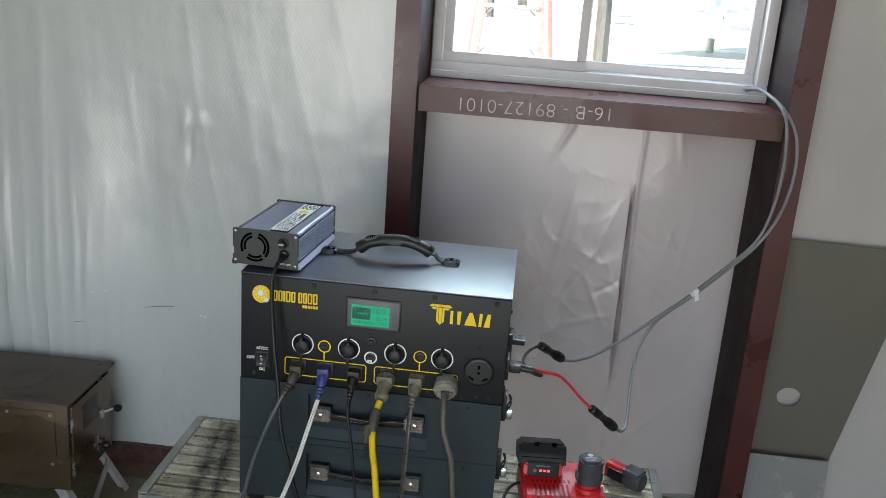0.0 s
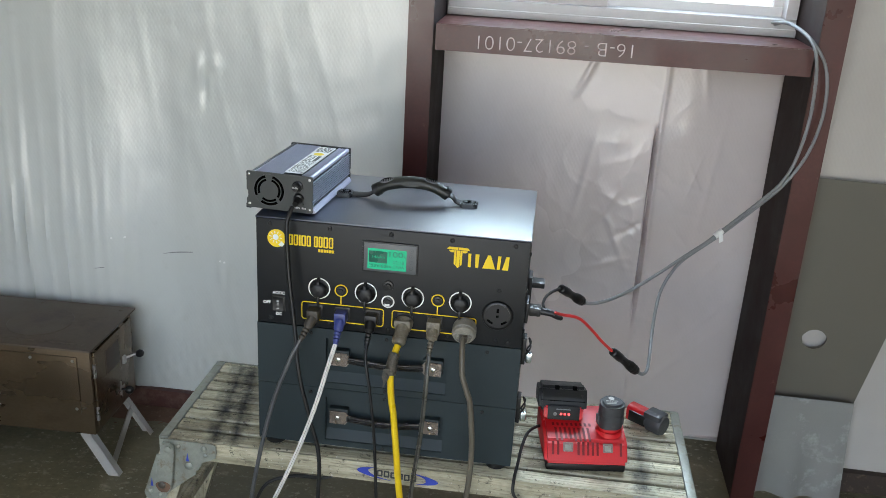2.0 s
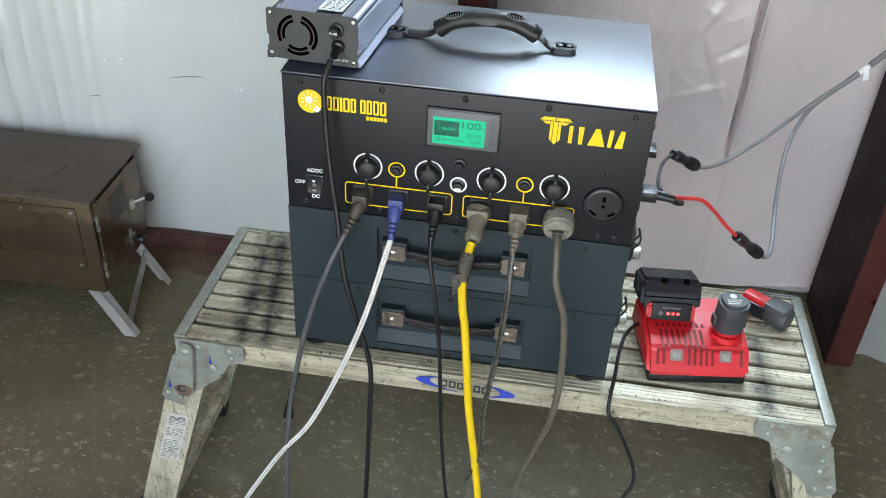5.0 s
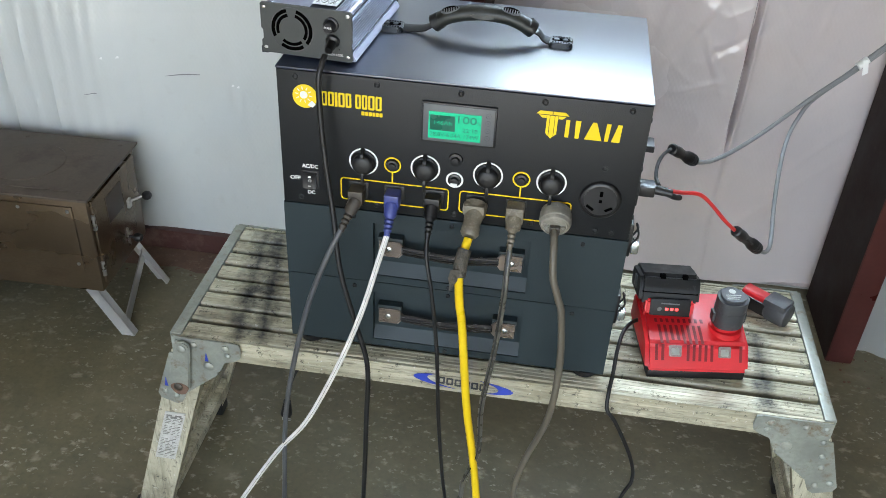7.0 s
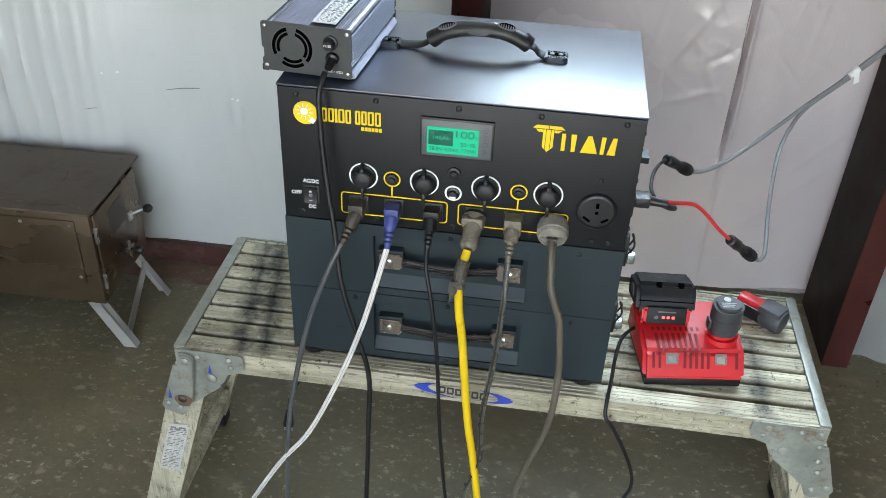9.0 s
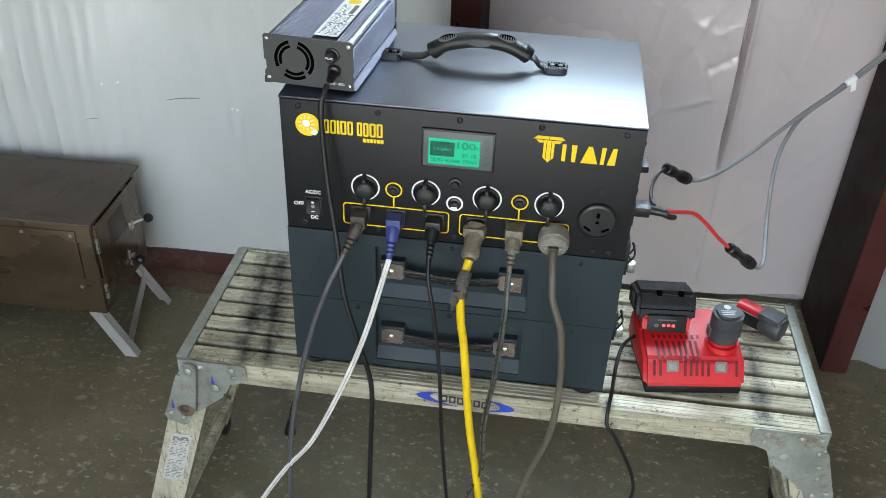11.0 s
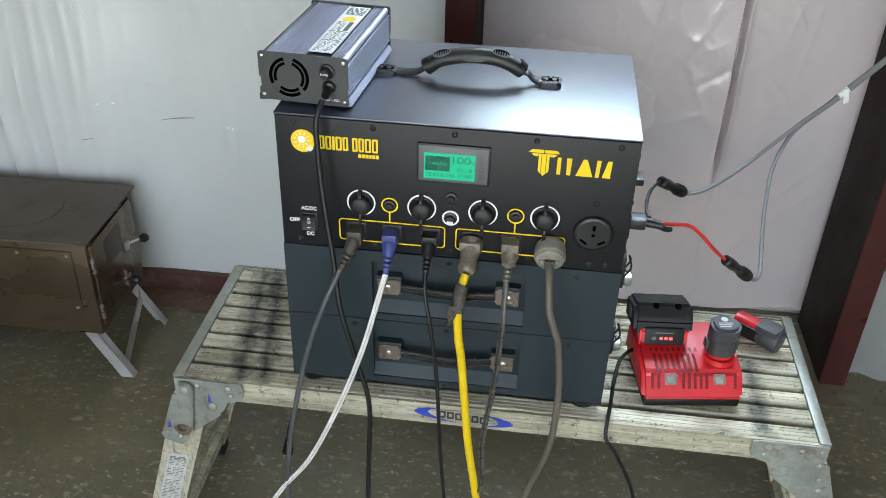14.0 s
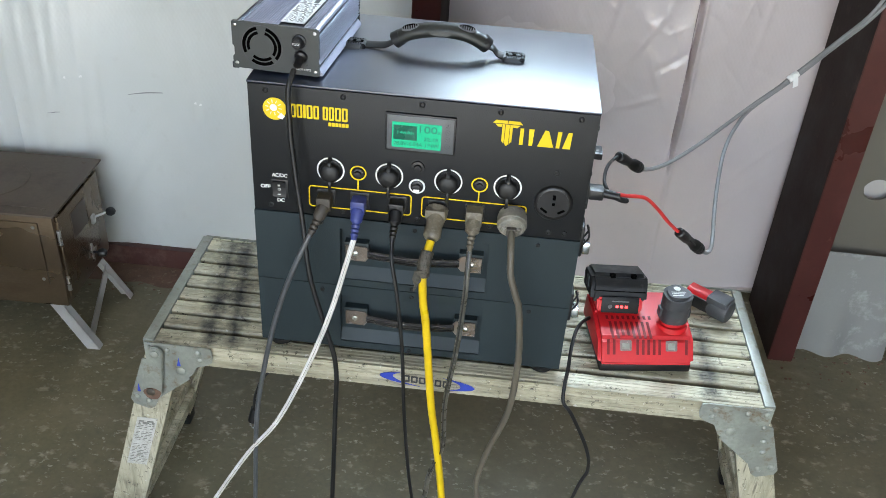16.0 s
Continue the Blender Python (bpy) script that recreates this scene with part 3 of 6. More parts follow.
def mid_relief(x, z):
    slack = 0.2 + 0.8 * max(0.0, min(1.0, (0.98 - z) / 0.25))
    r = 0.008 * noise.noise((x * 2.2, 5.1, z * 1.4)) + slack * (0.0045 * noise.noise((x * 6, 1.2, z * 4)) + 0.0016 * noise.noise((x * 20, 1.2, z * 16)))
    seam = SEAM_X + SEAM_SLOPE * (z - 0.9) + 0.006 * noise.noise((1.3, 2.2, z * 4))
    d = x - seam
    torn = max(0.0, min(1.0, (0.95 - z) / 0.06)) * max(0.0, min(1.0, (z - 0.36) / 0.12))
    r += 0.0035 * bell(d - 0.007, 0.006) - 0.024 * torn * bell(d + 0.002, 0.0036) + 0.015 * (torn if d > 0 else 0) * math.exp(-max(0.0, d) / 0.06)
    crease = 1 - 2.2 * abs(noise.noise((x * 5.5 + 0.6 * noise.noise((x * 3, 0.3, z * 3)), 8.8, z * 4.2)))
    crumple = bell(x - 0.72, 0.20) * bell(z - 0.72, 0.30) + 0.12
    r += 0.0022 * crumple * max(0.0, crease) ** 3
    crease = 1 - 2.4 * abs(noise.noise((x * 11 + z * 3, 2.8, z * 9)))
    r += 0.0016 * crumple * max(0.0, crease) ** 3
    for k in range(26):
        rnd = CRINKLES[k]
        u, v = (x - rnd[0]) * rnd[2] + (z - rnd[1]) * rnd[3], -(x - rnd[0]) * rnd[3] + (z - rnd[1]) * rnd[2]
        if abs(v) < 0.02 and abs(u) < 0.12:
            r += rnd[5] * bell(u, rnd[4]) * math.exp(-abs(v) / 0.0045)
    tuck = max(0.0, min(1.0, (x - 0.84) / 0.22))
    r -= 0.034 * tuck * tuck * (3 - 2 * tuck)
    for cx, cz, ang, ln, a in ((0.66, 0.70, 60, 0.09, 0.006), (0.70, 0.62, 115, 0.08, 0.006), (0.74, 0.66, 35, 0.07, -0.007), (0.60, 0.80, 80, 0.10, 0.005), (0.95, 0.30, 42, 0.18, 0.003), (1.0, 0.42, 45, 0.16, 0.003), (0.98, 0.56, 50, 0.10, 0.002), (0.86, 0.22, 48, 0.16, 0.0025), (0.93, 0.80, 84, 0.12, 0.003), (0.68, 0.55, 20, 0.06, 0.006), (0.58, 1.07, 65, 0.06, 0.009), (0.88, 1.08, 100, 0.06, 0.006)):
        c, s = math.cos(radians(ang)), math.sin(radians(ang))
        u, v = (x - cx) * c + (z - cz) * s, -(x - cx) * s + (z - cz) * c
        r += 0.55 * a * bell(u, ln) * bell(v, 0.009)
    return r


def right_relief(x, z):
    return 0.007 * noise.noise((x * 1.4, 9.0, z * 0.9)) + 0.003 * noise.noise((x * 5, 2.0, z * 5))


lining("wall_lining_left", -4.45, 0.15, 0.05, 3.18, 0.835, left_relief, "white vinyl-faced insulation hanging in soft vertical folds", 600, 190, dense=2.2)
lining("wall_lining_middle", 0.17, 1.085, 0.02, 1.14, 0.945, mid_relief, "wrinkled beige-white vinyl insulation with a torn seam below the window", 330, 220, AGED_VINYL)
lining("wall_lining_right", 1.13, 4.95, 0.05, 3.18, 0.825, right_relief, "beige-white vinyl-faced insulation beside the steel post", 120, 90, SHADED_VINYL)
lining("wall_lining_above", 0.15, 1.13, WZ1 + 0.09, 3.18, 0.835, right_relief, "white vinyl-faced insulation above the window", 30, 30)


def scuff(points, width, parent, material=None, label="faint grey scuff"):
    """A thin scuff lying on the left lining."""
    b = bmesh.new()
    top = [b.verts.new((x, 0.8335 - left_relief(x, z), z + width * (0.4 + 0.6 * math.sin(3.1 * i / len(points))))) for i, (x, z) in enumerate(points)]
    low = [b.verts.new((x, 0.8335 - left_relief(x, z), z)) for x, z in points]
    for i in range(len(points) - 1):
        b.faces.new((top[i], top[i + 1], low[i + 1], low[i]))
    part("scuff", b, material or SOLAR_CORD, parent, label)


left_lining = bpy.data.objects["wall_lining_left"]
scuff([(-0.548 + 0.012 * i, 0.495 + 0.0014 * i) for i in range(8)], 0.003, left_lining)
scuff([(-0.735 + 0.010 * i, 0.449 + 0.001 * i) for i in range(4)], 0.002, left_lining)
for x0, z0 in ((-0.683, 0.540), (-0.647, 0.543), (-0.389, 0.484), (-0.377, 0.481)):
    scuff([(x0 + 0.003 * i, z0) for i in range(3)], 0.006, left_lining, WHITE_INK, "small white scratch")


def channel(outline, p, q, up):
    """A rolled steel channel with this section, from p to q."""
    m, length = aim(p, q)
    z = (Vector(q) - Vector(p)).normalized()
    y = Vector(up)
    x = y.cross(z)
    m = Matrix((x, y, z)).transposed().to_4x4()
    m.translation = p
    return slab(outline, length, m)


def c_section(w, d, t=0.006, lip=0.018):
    """Open towards +x: web at x = 0, flanges of width w, depth d along y."""
    return [(0, 0), (w, 0), (w, lip), (w - t, lip), (w - t, t), (t, t), (t, d - t), (w - t, d - t), (w - t, d - lip), (w, d - lip), (w, d), (0, d)]


def upright(name, x_web, sign, label):
    w = 0.06
    sec = [(x_web + sign * a, b) for a, b in c_section(w, 0.255)]
    if sign < 0:
        sec = sec[::-1]
    b = slab(sec, 3.18, Matrix.Translation((0, 0.70, 0.0)))
    bmesh.ops.bevel(b, geom=[e for e in b.edges if abs(e.verts[0].co.z - e.verts[1].co.z) > 1], offset=0.0018, segments=2, affect="EDGES")
    post = part(name, b, RED_OXIDE)
    # web faces get their shade from this darker second material
    post.data.materials.append(SHADED_WEB)
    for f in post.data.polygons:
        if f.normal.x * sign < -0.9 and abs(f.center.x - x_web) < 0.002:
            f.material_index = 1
    return structure(post, label, "steel post")


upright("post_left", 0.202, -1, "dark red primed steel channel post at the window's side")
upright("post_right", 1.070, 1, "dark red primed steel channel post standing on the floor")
sill_b = slab([(0.712, 1.132), (0.718, 1.132), (0.718, 1.188), (0.955, 1.188), (0.955, 1.194), (0.712, 1.194)], WX1 - 0.004 - (WX0 + 0.002), Matrix(((0, 0, 1, WX0 + 0.002), (1, 0, 0, 0), (0, 1, 0, 0), (0, 0, 0, 1))))
bmesh.ops.bevel(sill_b, geom=[e for e in sill_b.edges if abs(e.verts[0].co.x - e.verts[1].co.x) > 0.5], offset=0.002, segments=2, affect="EDGES")
sill = structure(part("window_sill", sill_b, RED_OXIDE), "dark red primed steel channel sill with chalked numbers", "sill")
structure(part("window_head", box(WX0 + 0.002, WX1 - 0.004, 0.712, 0.955, WZ1, WZ1 + 0.07, 0.003), RED_OXIDE), "dark red primed steel channel above the window", "sill")
lettering("chalk_writing", "16-B - 89127-0101", 0.047, on_front(0.487, 1.161, 0.7112) @ Matrix.Rotation(math.pi + 0.012, 4, "Z"), CHALK, sill, 0.0003, 0.358, "upside-down chalk writing", -0.0009)
for name, x0, x1, y in (("baseboard", -4.45, 0.14, 0.815), ("baseboard_right", 1.135, 4.95, 0.80)):
    base = slab([(y, 0), (y + 0.005, 0), (y + 0.005, 0.055), (y + 0.14, 0.055), (y + 0.14, 0.06), (y, 0.06)], x1 - x0, Matrix(((0, 0, 1, x0), (1, 0, 0, 0), (0, 1, 0, 0), (0, 0, 0, 1))))
    structure(part(name, base, DUSTY_OXIDE if x0 < 0 else SHADED_DIRTY_BASE, smooth=False), "dark red primed base angle along the wall" if x0 < 0 else "dirty base angle along the wall, coloured darker for shade", "baseboard")

# the sliding window
win = structure(thing("window_1", "", ""), "white vinyl sliding window, closed, full of daylight", "window")
fy0, fy1 = 0.915, 0.985
fr = bmesh.new()
box(WX0 + 0.004, WX1 - 0.006, fy0, fy1, 1.196, 1.236, 0.003, bm=fr)
box(WX0 + 0.004, WX1 - 0.006, fy0, fy1, WZ1 - 0.045, WZ1 - 0.002, 0.003, bm=fr)
box(WX0 + 0.004, WX0 + 0.030, fy0, fy1, 1.236, WZ1 - 0.045, 0.003, bm=fr)
box(WX1 - 0.034, WX1 - 0.006, fy0, fy1, 1.236, WZ1 - 0.045, 0.003, bm=fr)
box(WX0 + 0.004, WX1 - 0.006, fy0 - 0.012, fy0 + 0.004, 1.196, 1.214, 0.003, bm=fr)
part("window_frame", fr, WINDOW_VINYL, win)
for x0, x1, y0 in ((WX0 + 0.032, 0.607, 0.925), (0.585, WX1 - 0.036, 0.952)):
    w = 0.024
    s = bmesh.new()
    z0, z1 = 1.238, WZ1 - 0.047
    box(x0, x1, y0, y0 + 0.022, z0, z0 + w, 0.002, bm=s)
    box(x0, x1, y0, y0 + 0.022, z1 - w, z1, 0.002, bm=s)
    box(x0, x0 + w, y0, y0 + 0.022, z0 + w, z1 - w, 0.002, bm=s)
    box(x1 - w, x1, y0, y0 + 0.022, z0 + w, z1 - w, 0.002, bm=s)
    sash = part("sash", s, WINDOW_VINYL, win)
    pane = part("pane", box(x0 + w, x1 - w, y0 + 0.009, y0 + 0.013, z0 + w, z1 - w), GLASS, sash, smooth=False)
    pane.visible_shadow = False

# ---------- outside the window ----------


def grade(x, y):
    s = max(0.0, min(1.0, (y - 1.4) / 2.6))
    return -0.1 + 0.82 * s * s * (3 - 2 * s) + (0.06 * noise.noise((x * 0.3, y * 0.3, 0)) if y > 1.5 else 0)


# ground colours whitened to pass for an overexposed view
GRASS = surface("overexposed_pale_grass", (0.46, 0.48, 0.42), 0.9, 0, 0.15, 0.8, 30, 0.3, 0.01, wear=(0.58, 0.57, 0.54), wear_at=(0.5, 0.65))
PALE_GRAVEL = surface("pale_yard_gravel", (0.36, 0.35, 0.32), 0.9, 0, 0.2, 2.0, 60, 0.4, 0.01, wear=(0.46, 0.44, 0.40), wear_at=(0.5, 0.7))
# rail red lightened to imitate the window's glare over the ladder
ORANGE_RAIL = surface("glare_paled_red_fibreglass", (0.60, 0.20, 0.18), 0.5, 0, 0.12, 10, 100, 0.1)
BARK = surface("grey_bark", (0.16, 0.14, 0.12), 0.9, 0, 0.35, 12, 60, 0.6, 0.01, stretch=(1, 1, 0.2))
LEAF = surface("young_leaves", (0.26, 0.33, 0.10), 0.6, 0, 0.4, 3, 30, 0.0)
SOLAR = surface("blue_grey_solar_glass", (0.52, 0.53, 0.54), 0.2, 0.0, 0.1, 2, 20, 0.0)
gm = bmesh.new()
xs = [-400, -120, -40, -16, -8, -4, -2, -1, 0, 1, 2, 3, 5, 8, 16, 40, 120, 400]
ys = [1.03, 1.4, 1.8, 2.2, 2.6, 3.0, 3.4, 4.0, 5, 6, 8, 11, 15, 22, 40, 90, 400]
gv = [[gm.verts.new((x, y, grade(x, y))) for x in xs] for y in ys]
for j in range(len(ys) - 1):
    for i in range(len(xs) - 1):
        gm.faces.new((gv[j][i], gv[j][i + 1], gv[j + 1][i + 1], gv[j + 1][i]))
structure(part("ground", gm, GRASS), "sunlit grass and gravel rising outside the window, coloured pale for overexposure", "ground")
apron = box(-40, 40, -60, -3.71, -0.14, -0.02)
structure(part("pavement", apron, PALE_GRAVEL, smooth=False), "sunlit pale gravel yard outside the wide doorway", "pavement")

lad = thing("step_ladder", "red fibreglass step ladder standing open on the grass", "ladder", at=(0.24, 6.0, 0.72))
for sx in (-1, 1):
    p = part("front_rail", box(-0.035, 0.035, -0.014, 0.014, -0.02, 2.6, 0.004), ORANGE_RAIL, lad)
    p.matrix_basis = pose(sx * 0.27, -0.18, 0.0, -6, -sx * 5, 0)
    p = part("rear_rail", box(-0.022, 0.022, -0.012, 0.012, -0.02, 2.6, 0.004), ORANGE_RAIL, lad)
    p.matrix_basis = pose(sx * 0.36, 0.55, 0.0, 10, -sx * 6.5, 0)
for k in range(8):
    z = 0.22 + 0.3 * k
    w = 0.27 - z * 0.087
    part("step", box(-w, w, -0.20 + z * 0.1, -0.12 + z * 0.1, z - 0.03, z, 0.004), GALV, lad)
    for sx in (-1, 1):
        part("brace", rod((sx * w, -0.16 + z * 0.1, z - 0.1), (sx * (w - 0.09), -0.16 + z * 0.1, z - 0.02), 0.008, seg=6), GALV, lad)
part("spreader", rod((0.30, -0.1, 1.0), (0.31, 0.4, 1.0), 0.01, seg=6), GALV, lad)


def tree(name, x, y, h, r, label, seed, leaves=140):
    rnd = random.Random(seed)
    t = thing(name, label, "tree", "trees outside the window", at=(x, y, grade(x, y) - 0.05))
    lean = rnd.uniform(-0.25, 0.25)
    b = tube([(0, 0, 0), (lean * 0.3, 0.02, h * 0.3), (lean * 0.5, -0.03, h * 0.6), (lean, 0, h)], r, 9, 4)
    for v in b.verts:
        v.co.x = lean * v.co.z / h + (v.co.x - lean * v.co.z / h) * (1.1 - 0.8 * v.co.z / h)
        v.co.y *= 1.1 - 0.8 * v.co.z / h
    for k in range(7):
        z = h * rnd.uniform(0.35, 0.92)
        a = rnd.uniform(0, 6.28)
        ln = h * rnd.uniform(0.14, 0.3)
        s = Vector((lean * z / h, 0, z))
        e = s + Vector((math.cos(a), math.sin(a), 0.7)) * ln
        rod(s, e, r * 0.35, r * 0.08, 6, b)
    part("trunk", b, BARK, t)
    c = bmesh.new()
    for k in range(leaves):
        z = h * rnd.uniform(0.4, 1.05)
        a, d = rnd.uniform(0, 6.28), h * 0.26 * math.sqrt(rnd.random()) * (1.2 - 0.6 * z / h)
        o = Vector((lean * z / h + math.cos(a) * d, math.sin(a) * d, z))
        for q in range(4):
            u = Vector((rnd.uniform(-1, 1), rnd.uniform(-1, 1), rnd.uniform(-1, 1))).normalized()
            w = u.orthogonal().normalized() * 0.10
            s = o + u * rnd.uniform(0.05, 0.3)
            c.faces.new([c.verts.new(s + w + u * 0.03), c.verts.new(s + u * 0.16), c.verts.new(s - w)])
    part("crown", c, LEAF, t, smooth=False)
    return t


tree("tree", 1.02, 7.4, 6.5, 0.12, "slim grey tree trunk standing behind the ladder", 3, 200)
for i in range(16):
    rnd = random.Random(50 + i)
    tree("tree", -7 + i * 1.5 + rnd.uniform(-0.6, 0.6), 17 + rnd.uniform(-2, 4), rnd.uniform(4, 7), rnd.uniform(0.07, 0.13), "young leafing tree at the edge of the field", 80 + i, 110)

arr = thing("solar_array", "blue-grey solar panels on a steel post in the field", "solar panel", at=(2.55, 10.0, 0.72))
part("post", rod((0, 0.1, -0.1), (0, 0.1, 0.62), 0.05, seg=10), GALV, arr)
for i in range(3):
    for j in range(2):
        p = part("panel", box(-1.0 + i * 1.0 - 0.98, -1.0 + i * 1.0, -1.5 + j * 1.5, -0.03 + j * 1.5, 0, 0.04, 0.005), SOLAR, arr)
        p.matrix_basis = pose(0.95, 0.25, 1.15, 38, 0, 0)
part("brace", rod((0, 0.1, 0.35), (0.55, 0.1, 0.75), 0.025, seg=6), GALV, arr)

# ---------- the board beside the post ----------
bd = thing("leaning_board", "grey-beige board with a round cut hole, standing against the wall", "board")
b = bmesh.new()
HX, HZ = 1.229, 0.448
upper = [(1.485, 0.874), (1.140, 0.879), (1.140, 0.269), (1.363, 0.269)]
angles = sorted({round((2 * math.pi * i / 24 + 0.3) % (2 * math.pi), 5) for i in range(24)} | {round(math.atan2(z - HZ, x - HX) % (2 * math.pi), 5) for x, z in upper})
n = len(angles)
rows = []
for z in (0.0, 0.003):
    ho = [b.verts.new((HX + 0.031 * math.cos(a) * (1 + 0.03 * math.sin(7 * a)), HZ + 0.027 * math.sin(a), z)) for a in angles]
    ou = []
    for a in angles:
        dx, dy, best = math.cos(a), math.sin(a), 9.0
        for (ax, ay), (bx, by) in zip(upper, upper[1:] + upper[:1]):
            ex, ey = bx - ax, by - ay
            det = dx * -ey + dy * ex
            if abs(det) > 1e-9:
                s = ((ax - HX) * -ey + (ay - HZ) * ex) / det
                u = (dx * (ay - HZ) - dy * (ax - HX)) / det
                if s > 0 and -0.001 <= u <= 1.001:
                    best = min(best, s)
        ou.append(b.verts.new((HX + dx * best, HZ + dy * best, z)))
    rows.append((ho, ou))
for i in range(n):
    j = (i + 1) % n
    for ho, ou in rows:
        b.faces.new((ho[i], ho[j], ou[j], ou[i]))
    b.faces.new((rows[0][0][i], rows[0][0][j], rows[1][0][j], rows[1][0][i]))
    b.faces.new((rows[0][1][i], rows[0][1][j], rows[1][1][j], rows[1][1][i]))
bmesh.ops.transform(b, matrix=on_front(0, 0, 0.803), verts=b.verts)
part("upper_sheet", b, BEIGE_BOARD, bd, smooth=False)
low = bmesh.new()
n = 14
for dy in (0, 0.004):
    g = [[low.verts.new((1.14 + 0.225 * i / n - 0.012 * (k / 6) * (i / n), 0.765 + dy - 0.02 * (1 - k / 6) ** 2 + 0.012 * math.sin(i * 0.9) * (1 - k / 6) ** 1.5, 0.0 + 0.29 * k / 6)) for i in range(n + 1)] for k in range(7)]
    for k in range(6):
        for i in range(n):
            low.faces.new((g[k][i], g[k][i + 1], g[k + 1][i + 1], g[k + 1][i]))
part("lower_sheet", low, WHITE_BOARD, bd, "curled dirty white sheet")

# ---------- the power station and its two batteries ----------
SW, SD = 0.48, 0.302


def screw(x, z, parent, y=0.0, r=0.0042, mat=None):
    ob = part("screw", lathe((x, y, z), (x, y - 1, z), [(0, r), (0.0012, r), (0.002, r * 0.7), (0.0012, r * 0.45)], 10), mat or BLACK_PLASTIC, parent)
    return ob


def latch(x, y, z, parent):
    lt = part("latch", box(x, x + 0.008, y - 0.014, y + 0.014, z - 0.03, z + 0.022, 0.002), BLACK_PLASTIC, parent)
    part("clasp", box(x + 0.008, x + 0.020, y - 0.010, y + 0.010, z - 0.028, z - 0.010, 0.003), CHROME, lt, "bright metal clasp")
    part("bail", tube([(x + 0.008, y - 0.009, z - 0.012), (x + 0.016, y - 0.009, z + 0.004), (x + 0.012, y, z + 0.018), (x + 0.016, y + 0.009, z + 0.004), (x + 0.008, y + 0.009, z - 0.012)], 0.0016, 6, 5), BLACK_PLASTIC, lt)


ps = thing("power_station", "black steel portable power station with yellow markings and plugged-in cords", "power station")
Z0, Z1 = 0.7275, 0.93
part("body", box(0, SW, 0.0035, SD, Z0, Z1 - 0.002, 0.0012), BLACK_POWDER, ps)
part("front_panel", box(0.0015, SW - 0.0015, 0.0, 0.006, Z0 + 0.001, Z1 - 0.0035, 0.0008), BLACK_POWDER, ps)
part("lid", box(-0.0005, SW + 0.0005, 0.001, SD + 0.0005, Z1 - 0.003, Z1, 0.0011), LID_POWDER, ps, "satin black lid")
for x in (0.026, 0.133, 0.241, 0.347, 0.455):
    screw(x, 0.9185, ps)
    screw(x, 0.7385, ps)
for z in (0.90, 0.83, 0.755):
    part("screw", lathe((SW, 0.018, z), (SW + 1, 0.018, z), [(0, 0.004), (0.0016, 0.004), (0.0026, 0.0025)], 10), BLACK_PLASTIC, ps)

# the maker's marks, as plain shapes
emb = part("sun_emblem", lathe((0.038, 0, 0.892), (0.038, -1, 0.892), [(0, 0.0165), (0.0005, 0.0165)], 36), YELLOW_INK, ps, "round yellow sun emblem")
part("disc", lathe((0.0365, -0.0005, 0.894), (0.0365, -1, 0.894), [(0, 0.0052), (0.0004, 0.0052)], 20), WHITE_INK, emb)
for k in range(10):
    a = radians(36 * k + 10)
    c, s = math.cos(a), math.sin(a)
    part("ray", slab([(-0.0007, 0.0072), (0.0007, 0.0072), (0.0005, 0.0115), (-0.0005, 0.0115)], 0.0004, on_front(0.0365, 0.894, -0.0005) @ Matrix.Rotation(a, 4, "Z")), WHITE_INK, emb)
part("dot", slab([(-0.005, -0.003), (0.002, -0.006), (0.006, -0.001), (0.001, 0.004)], 0.0004, on_front(0.046, 0.883, -0.0005)), WHITE_INK, emb)
x = 0.0595
for w in (0.0078, 0.0078, 0.0034, 0.0082, 0.0075, 0, 0.0072, 0.0072, 0.0082, 0.0080):
    if w:
        part("name_bar", frame_plate(x, x + w, -0.0100, 0.0100, 0.0016, 0.0026, 0.0005, on_front(0, 0.892)) if w > 0.004 else slab(round_rect(x, x + w, -0.01, 0.01, 0.0008), 0.0005, on_front(0, 0.892)), YELLOW_INK, ps, "plain yellow bar of the maker's mark")
        x += w + 0.0013
    else:
        x += 0.004
x = 0.1125
for w in (0.0042, 0.0040, 0.0042, 0.0032, 0.0042, 0.0042):
    part("name_bar", slab(round_rect(x, x + w, -0.0028, 0.0028, 0.001), 0.0005, on_front(0, 0.8762)), YELLOW_INK, ps, "plain yellow bar of the maker's mark")
    x += w + 0.0008
for pts in ([(-0.0205, 0.0), (-0.0005, 0.0), (-0.0005, 0.0045), (-0.016, 0.0045)], [(0.0005, 0.0), (0.0205, 0.0), (0.016, 0.0045), (0.0005, 0.0045)], [(-0.017, -0.0012), (-0.0075, -0.0012), (-0.0075, -0.005), (-0.013, -0.005)], [(0.0075, -0.0012), (0.017, -0.0012), (0.013, -0.005), (0.0075, -0.005)],
            [(-0.0070, -0.0012), (-0.0035, -0.0012), (-0.0035, -0.030), (-0.0070, -0.026)], [(-0.0028, -0.0012), (0.0028, -0.0012), (0.0028, -0.030), (0.0, -0.0335), (-0.0028, -0.030)], [(0.0035, -0.0012), (0.0070, -0.0012), (0.0070, -0.026), (0.0035, -0.030)]):
    part("emblem_piece", slab(pts, 0.0005, on_front(0.358, 0.9025)), YELLOW_INK, ps, "plain yellow piece of the model mark")
